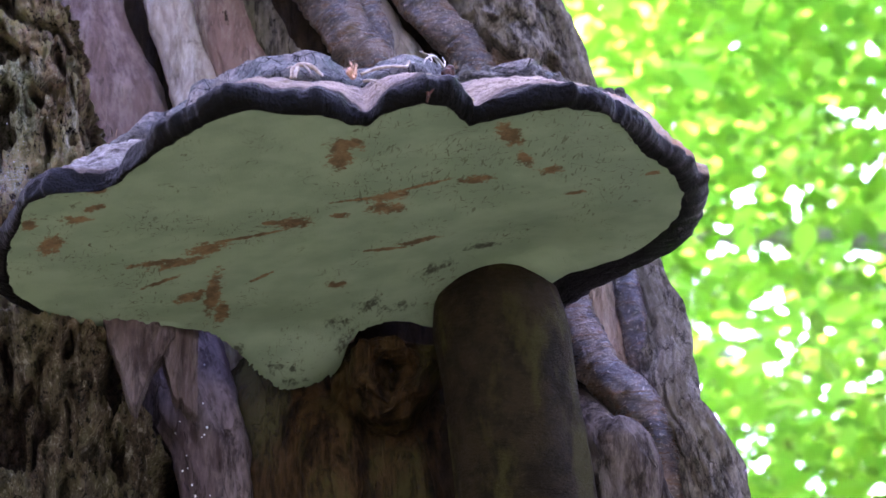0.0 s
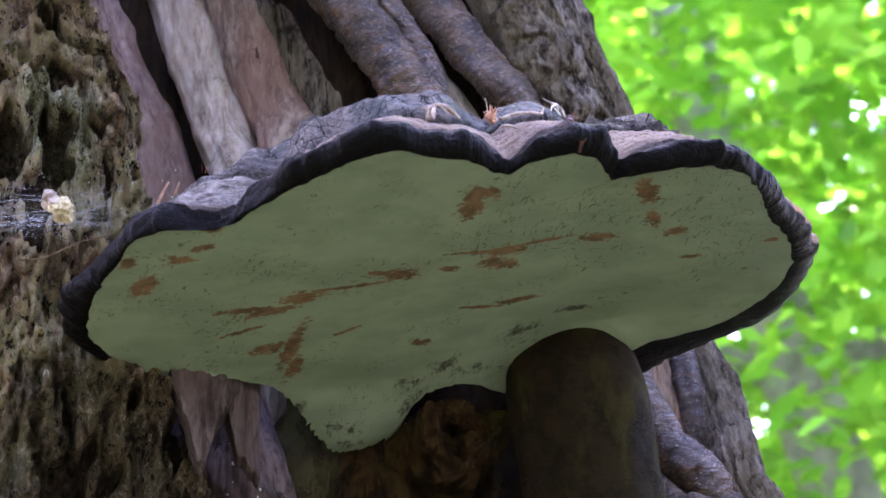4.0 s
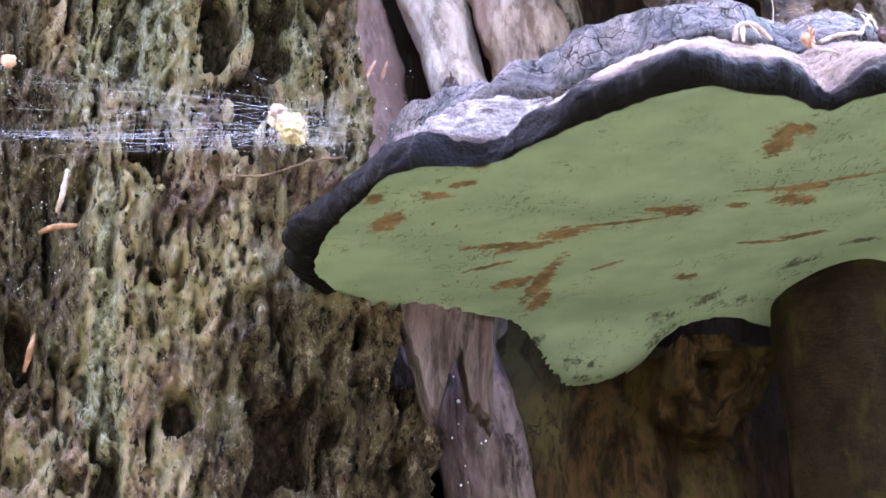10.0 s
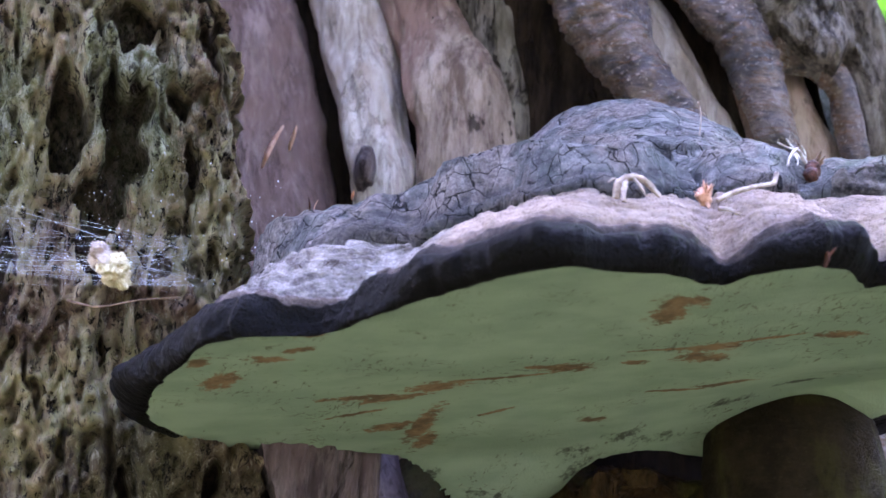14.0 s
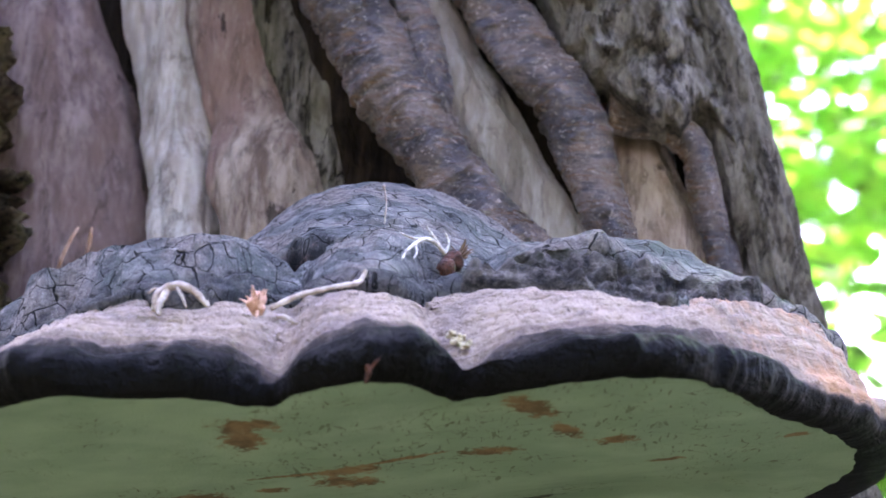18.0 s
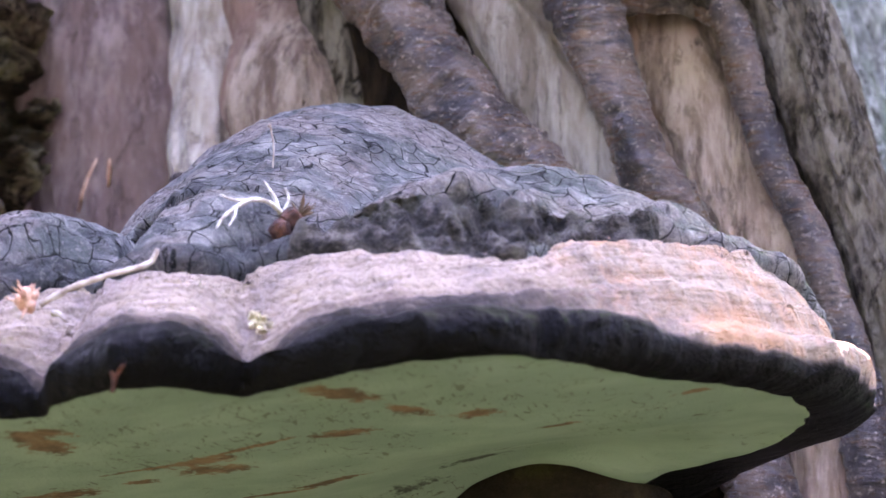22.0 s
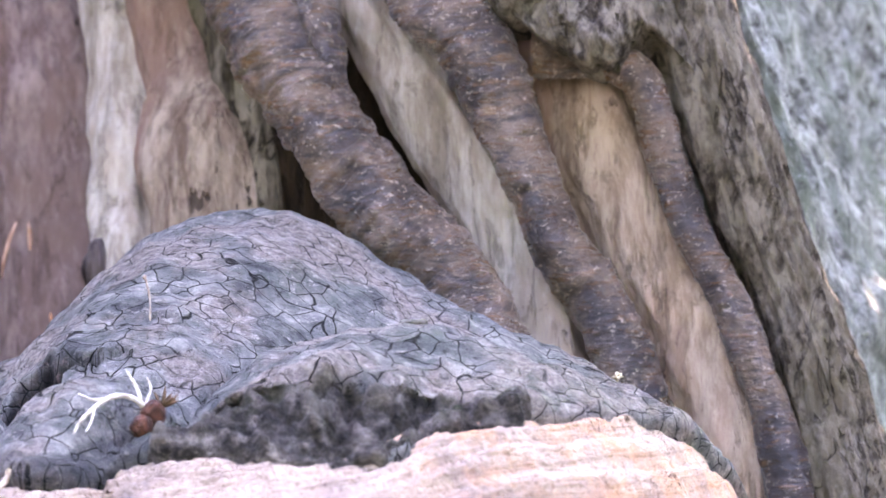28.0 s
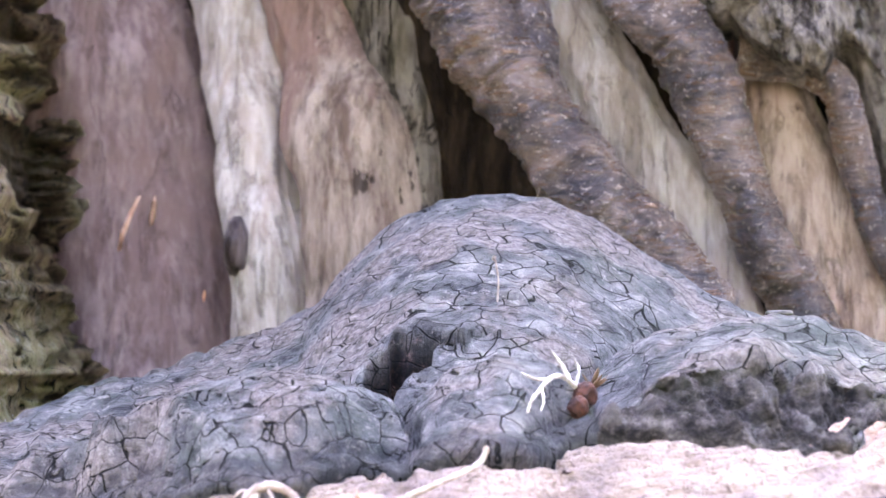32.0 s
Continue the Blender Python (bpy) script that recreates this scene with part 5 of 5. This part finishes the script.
thing_at("curled_twig", (-0.028, -0.067, 0.035), "pale dry twig arching on the fungus edge", "twig", [
    twig("stem", [(-0.036, -0.070, 0.037, 0.0012), (-0.0352, -0.0702, 0.0420, 0.0013), (-0.031, -0.0695, 0.0450, 0.0014), (-0.026, -0.0688, 0.0442, 0.0012), (-0.0225, -0.0688, 0.0412, 0.001), (-0.0205, -0.0692, 0.0392, 0.0007)], TWIG_PALE, 1),
    twig("fibre", [(-0.030, -0.0705, 0.0442, 0.0005), (-0.028, -0.0722, 0.0412, 0.0005), (-0.0265, -0.073, 0.0380, 0.0003)], TWIG_PALE, 17),
    twig("fibre", [(-0.034, -0.0698, 0.0425, 0.0005), (-0.0365, -0.0692, 0.044, 0.0004), (-0.0385, -0.0695, 0.0425, 0.0003)], TWIG_PALE, 18),
    twig("side_shoot", [(-0.033, -0.070, 0.043, 0.0013), (-0.034, -0.073, 0.039, 0.001), (-0.0345, -0.0745, 0.035, 0.0007)], TWIG_PALE, 2)])
thing_at("bud_husk", (-0.006, -0.070, 0.036), "orange papery bud husk lying in the notch", "bud husk", [
    *[scales("scale", (-0.006, -0.0725, 0.0395), 0.0058, SCALE_PINK, 1, 300 + k, 0.7, (0, -0.3, 1), 0.45) for k in range(14)], crumb("core", (-0.006, -0.072, 0.040), (0.0028, 0.0026, 0.0034), SCALE_PINK, 4)])
thing_at("forked_twig", (0.008, -0.066, 0.037), "thin pale twig leaning on the fungus", "twig", [
    twig("stem", [(-0.002, -0.073, 0.0385, 0.0009), (0.006, -0.071, 0.0430, 0.0009), (0.014, -0.067, 0.0465, 0.0008), (0.020, -0.062, 0.0490, 0.0008), (0.0225, -0.0585, 0.0510, 0.0009), (0.0238, -0.0575, 0.0545, 0.0007)], TWIG_PALE, 5),
    twig("side_shoot", [(0.0, -0.069, 0.037, 0.0009), (0.003, -0.072, 0.036, 0.0007), (0.006, -0.074, 0.034, 0.0005)], TWIG_PALE, 6)])
thing_at("beech_seed", (0.048, -0.024, 0.064), "red-brown seed husk with a pale rootlet", "seed", [
    crumb("nut", (0.0478, -0.0215, 0.0668), (0.0034, 0.003, 0.0036), SEED_RED, 7, 0.2), crumb("nut", (0.0462, -0.0255, 0.0635), (0.003, 0.0028, 0.0032), SEED_RED, 8, 0.2),
    *[scales("husk", (0.0492, -0.0195, 0.0685), 0.0065, TUFT_BROWN, 1, 90 + k, 0.45, (0.7, 0.2, 0.6), 0.5) for k in range(8)],
    twig("rootlet", [(0.0455, -0.022, 0.0690, 0.0008), (0.0425, -0.025, 0.0716, 0.0007), (0.0395, -0.0295, 0.0716, 0.0007), (0.0368, -0.034, 0.0690, 0.0006), (0.0345, -0.0375, 0.0658, 0.0005), (0.0332, -0.0395, 0.0625, 0.0003)], ROOTLET, 10),
    twig("rootlet", [(0.0385, -0.031, 0.0712, 0.0005), (0.0352, -0.0325, 0.0712, 0.0004), (0.0315, -0.0325, 0.0728, 0.0003)], ROOTLET, 11),
    twig("rootlet", [(0.0368, -0.034, 0.0690, 0.0004), (0.0375, -0.0375, 0.0655, 0.0003), (0.0368, -0.0395, 0.0630, 0.00025)], ROOTLET, 15),
    twig("rootlet", [(0.0445, -0.021, 0.0695, 0.0006), (0.0425, -0.0195, 0.0735, 0.0006), (0.0405, -0.0190, 0.0765, 0.0004), (0.0390, -0.0188, 0.0785, 0.0003)], ROOTLET, 12),
    twig("rootlet", [(0.0455, -0.0205, 0.0695, 0.0005), (0.0462, -0.0190, 0.0735, 0.0004), (0.0450, -0.0185, 0.0765, 0.0003)], ROOTLET, 16)])
thing_at("dry_stalk", (0.022, 0.035, 0.0935), "thin pale stalk standing on the crust", "stalk", [
    twig("stem", [(0.022, 0.035, 0.0925, 0.0003), (0.0223, 0.0345, 0.099, 0.0003), (0.0215, 0.034, 0.1045, 0.00035)], TWIG_PALE, 13), crumb("tip", (0.0212, 0.0338, 0.1050), (0.0006, 0.0006, 0.0007), TWIG_PALE, 14)])
for k, (place, ln, seed) in enumerate((((-0.1225, 0.222, 0.115), 0.022, 31), ((-0.111, 0.222, 0.124), 0.017, 32))):
    thing_at("bud_scale", place, "narrow orange-pink bud scale stuck to bare wood", "bud scale", [scales("scale", place, ln, SCALE_PINK, 1, seed, 0.08, (0.25, -0.3, 1), 0.4)], "bud scales on the wood")
thing_at("bud_scale", (-0.085, 0.185, 0.098), "small orange bud scale on bare wood", "bud scale", [scales("scale", (-0.087, 0.19, 0.096), 0.007, SCALE_ORANGE, 1, 34, 0.2, (0, -0.3, 1), 0.6)], "bud scales on the wood")
attach(crumb("wood_knob", (-0.0785, 0.212, 0.116), (0.0048, 0.008, 0.0105), WOOD_PURPLE, 35, 0.18, 40, 50), trunk, "dark pinkish knob of wood")
thing_at("insect_husk", (0.029, -0.088, 0.016), "tiny reddish claw-shaped husk on the rim", "husk", [
    twig("hook", [(0.0285, -0.0955, 0.013, 0.0006), (0.029, -0.0965, 0.017, 0.0008), (0.0265, -0.0965, 0.021, 0.0005)], SEED_RED, 36, 24, 8),
    twig("hook", [(0.029, -0.0960, 0.016, 0.0006), (0.031, -0.0965, 0.019, 0.0006), (0.0325, -0.0960, 0.0205, 0.0004)], SEED_RED, 37, 24, 8)])
for place, size, seed in (((0.0525, -0.057, 0.0345), 0.0017, 41), ((0.0542, -0.060, 0.032), 0.0012, 42), ((0.0502, -0.0545, 0.0365), 0.0013, 43), ((0.0555, -0.0575, 0.0335), 0.0009, 45), ((0.0508, -0.0585, 0.0335), 0.0008, 46), ((0.151, 0.068, 0.0715), 0.00126, 44)):
    thing_at("wood_crumb", place, "pale yellow wood crumb on the fungus", "crumb", [crumb("grain", place, (size, size, size * 0.8), LICHEN, seed, 0.8, 18, 24)], "yellow crumbs")
bm = bmesh.new()
for k in range(24):
    a0, a1 = k * math.tau / 24, (k + 1) * math.tau / 24
    loop = [[bm.verts.new((0.102 + (0.0032 + 0.0009 * math.cos(b)) * math.cos(a), 0.035 + (0.0024 + 0.0009 * math.cos(b)) * math.sin(a), 0.0888 + 0.0009 * math.sin(b) - 0.05 * (0.0024 * math.sin(a)))) for b in [q * math.tau / 8 for q in range(8)]] for a in (a0, a1)]
    for q in range(8):
        bm.faces.new((loop[0][q], loop[0][(q + 1) % 8], loop[1][(q + 1) % 8], loop[1][q]))
bmesh.ops.remove_doubles(bm, verts=bm.verts, dist=0.00005)
thing_at("bore_ring", (0.102, 0.035, 0.0875), "pale crusty ring round a bore hole", "ring", [part("ring", bm, RING_GREY)])

# spider web on the bark
tuft = thing_at("lichen_tuft", (-0.196, 0.017, 0.018), "yellowish lichen crumb hanging in spider silk", "lichen", [
    crumb("clump", (-0.195, 0.017, 0.0185), (0.0058, 0.005, 0.0062), LICHEN, 51, 0.55, 44, 56), crumb("clump", (-0.200, 0.018, 0.0235), (0.0045, 0.004, 0.0042), TWIG_PALE, 52, 0.6, 36, 44)])


def build_web():
    """Sagging threads from the fungus rim past the lichen to the bark, and beads on them."""
    rng = np.random.RandomState(61)
    threads, beads = [], []
    for k in range(34):
        a = np.array([-0.176 + 0.012 * rng.rand(), 0.005 + 0.04 * rng.rand(), 0.016 + 0.020 * rng.rand() ** 2])
        b = np.array([-0.325 + 0.08 * rng.rand(), 0.105 + 0.03 * rng.rand(), 0.040 + 0.04 * rng.rand() ** 3])
        mid = np.array([-0.2, 0.02, 0.02]) + rng.normal(0, 0.006, 3) if k % 3 == 0 else (a + b) / 2 + [0, -0.005, 0.010 - 0.030 * rng.rand()]
        threads.append((a, mid, b))
    verts, faces = [], []
    for a, mid, b in threads:
        t = np.linspace(0, 1, 14)[:, None]
        c = (1 - t) ** 2 * a + 2 * t * (1 - t) * mid + t ** 2 * b
        base = len(verts)
        r = 0.000018 + 0.00003 * rng.rand() ** 4
        for p in c:
            for q in range(3):
                w = q * math.tau / 3
                verts.append((p[0], p[1] + r * math.cos(w), p[2] + r * math.sin(w)))
        for i in range(13):
            for q in range(3):
                faces.append((base + 3 * i + q, base + 3 * i + (q + 1) % 3, base + 3 * i + 3 + (q + 1) % 3, base + 3 * i + 3 + q))
        for _ in range(4):
            w = rng.rand()
            beads.append((1 - w) ** 2 * a + 2 * w * (1 - w) * mid + w ** 2 * b + rng.normal(0, 0.0012, 3))
    for _ in range(320):
        beads.append(np.array([-0.33 + 0.17 * rng.rand(), 0.045 + 0.03 * rng.rand(), 0.02 + 0.06 * rng.rand()]))
    for _ in range(420):
        w = rng.rand()
        beads.append(np.array([-0.345 + 0.09 * w, 0.163 - 0.045 * w + 0.006 * rng.rand(), -0.03 + 0.14 * rng.rand()]))
    for _ in range(260):
        beads.append(np.array([-0.235 + 0.11 * rng.rand(), 0.068 + 0.02 * rng.rand(), 0.03 + 0.04 * rng.rand() ** 1.5]))
    for p in beads:
        r = 0.00013 + 0.00034 * rng.rand() ** 4
        base = len(verts)
        verts += [(p[0] + r * x, p[1] + r * y, p[2] + r * z) for x, y, z in ((1, 0, 0), (-1, 0, 0), (0, 1, 0), (0, -1, 0), (0, 0, 1), (0, 0, -1))]
        faces += [(base + i, base + j, base + k) for i, j, k in ((0, 2, 4), (2, 1, 4), (1, 3, 4), (3, 0, 4), (2, 0, 5), (1, 2, 5), (3, 1, 5), (0, 3, 5))]
    mesh = bpy.data.meshes.new("spider_web")
    mesh.from_pydata(verts, [], faces)
    mesh.materials.append(SILK)
    for p in mesh.polygons:
        p.use_smooth = True
    return new("spider_web", mesh)


tagged(build_web(), "dusty white spider web between bark and fungus", "spider web", kind="stuff")
thing_at("bark_splinter", (-0.276, 0.115, 0.0), "small reddish twig caught on the bark", "twig", [twig("stem", [(-0.286, 0.114, -0.002, 0.0008), (-0.279, 0.110, 0.0, 0.0015), (-0.270, 0.112, 0.002, 0.0009)], STICK, 71)], "bits on the bark")
thing_at("bark_splinter", (-0.277, 0.11, 0.016), "small pale sliver caught on the bark", "twig", [twig("stem", [(-0.279, 0.112, 0.007, 0.0008), (-0.277, 0.108, 0.015, 0.0014), (-0.2755, 0.109, 0.026, 0.0007)], TWIG_PALE, 72)], "bits on the bark")
thing_at("bark_splinter", (-0.289, 0.125, -0.052), "small reddish twig caught on the bark", "twig", [twig("stem", [(-0.2885, 0.128, -0.06, 0.0008), (-0.2865, 0.124, -0.051, 0.0013), (-0.285, 0.126, -0.044, 0.0006)], STICK, 73)], "bits on the bark")
thing_at("bud_scale", (-0.302, 0.12, 0.075), "orange bud scale on the bark", "bud scale", [crumb("scale", (-0.302, 0.118, 0.077), (0.0035, 0.0025, 0.0028), SCALE_PINK, 74, 0.3)], "bud scales on the wood")
thing_at("bud_scale", (-0.124, 0.030, 0.050), "shrivelled reddish bud scale on the crust", "bud scale", [scales("scale", (-0.124, 0.030, 0.0495), 0.006, SCALE_PINK, 1, 81, 0.5, (0.6, -0.3, 0.6), 0.4), scales("scale", (-0.126, 0.028, 0.0485), 0.005, SEED_RED, 1, 82, 0.5, (-0.4, -0.3, 0.8), 0.4)], "bud scales on the wood")
thing_at("loose_rootlet", (-0.19, 0.05, 0.015), "thin reddish rootlet hanging between bark and fungus", "rootlet", [twig("stem", [(-0.208, 0.085, 0.0205, 0.0004), (-0.197, 0.066, 0.0150, 0.0004), (-0.184, 0.045, 0.0142, 0.0003), (-0.170, 0.032, 0.0135, 0.0003)], TUFT_BROWN, 83)])


def build_beads():
    """Clear beads of resin on the purplish wood below the fungus."""
    rng = np.random.RandomState(91)
    verts, faces = [], []
    for _ in range(18):
        z = -0.02 - 0.09 * rng.rand()
        c = np.array([-0.084 + 0.030 * (rng.rand() - 0.5) + 0.012 * (-0.03 - z) / 0.09, 0.1745 - 0.010 * rng.rand(), z])
        r = 0.0003 + 0.0006 * rng.rand() ** 2
        base = len(verts)
        for i in range(5):
            for j in range(8):
                a, b = math.pi * (i + 0.5) / 5, math.tau * j / 8
                verts.append((c[0] + r * math.sin(a) * math.cos(b), c[1] + r * math.sin(a) * math.sin(b), c[2] + 1.2 * r * math.cos(a)))
        for i in range(4):
            for j in range(8):
                faces.append((base + 8 * i + j, base + 8 * i + (j + 1) % 8, base + 8 * i + 8 + (j + 1) % 8, base + 8 * i + 8 + j))
        faces.append(tuple(base + j for j in range(7, -1, -1)))
        faces.append(tuple(base + 32 + j for j in range(8)))
    mesh = bpy.data.meshes.new("resin_beads")
    mesh.from_pydata(verts, [], faces)
    mesh.materials.append(SILK)
    for q in mesh.polygons:
        q.use_smooth = True
    return new("resin_beads", mesh)


tagged(build_beads(), "pale glossy resin beads on purplish wood", "resin", kind="stuff")
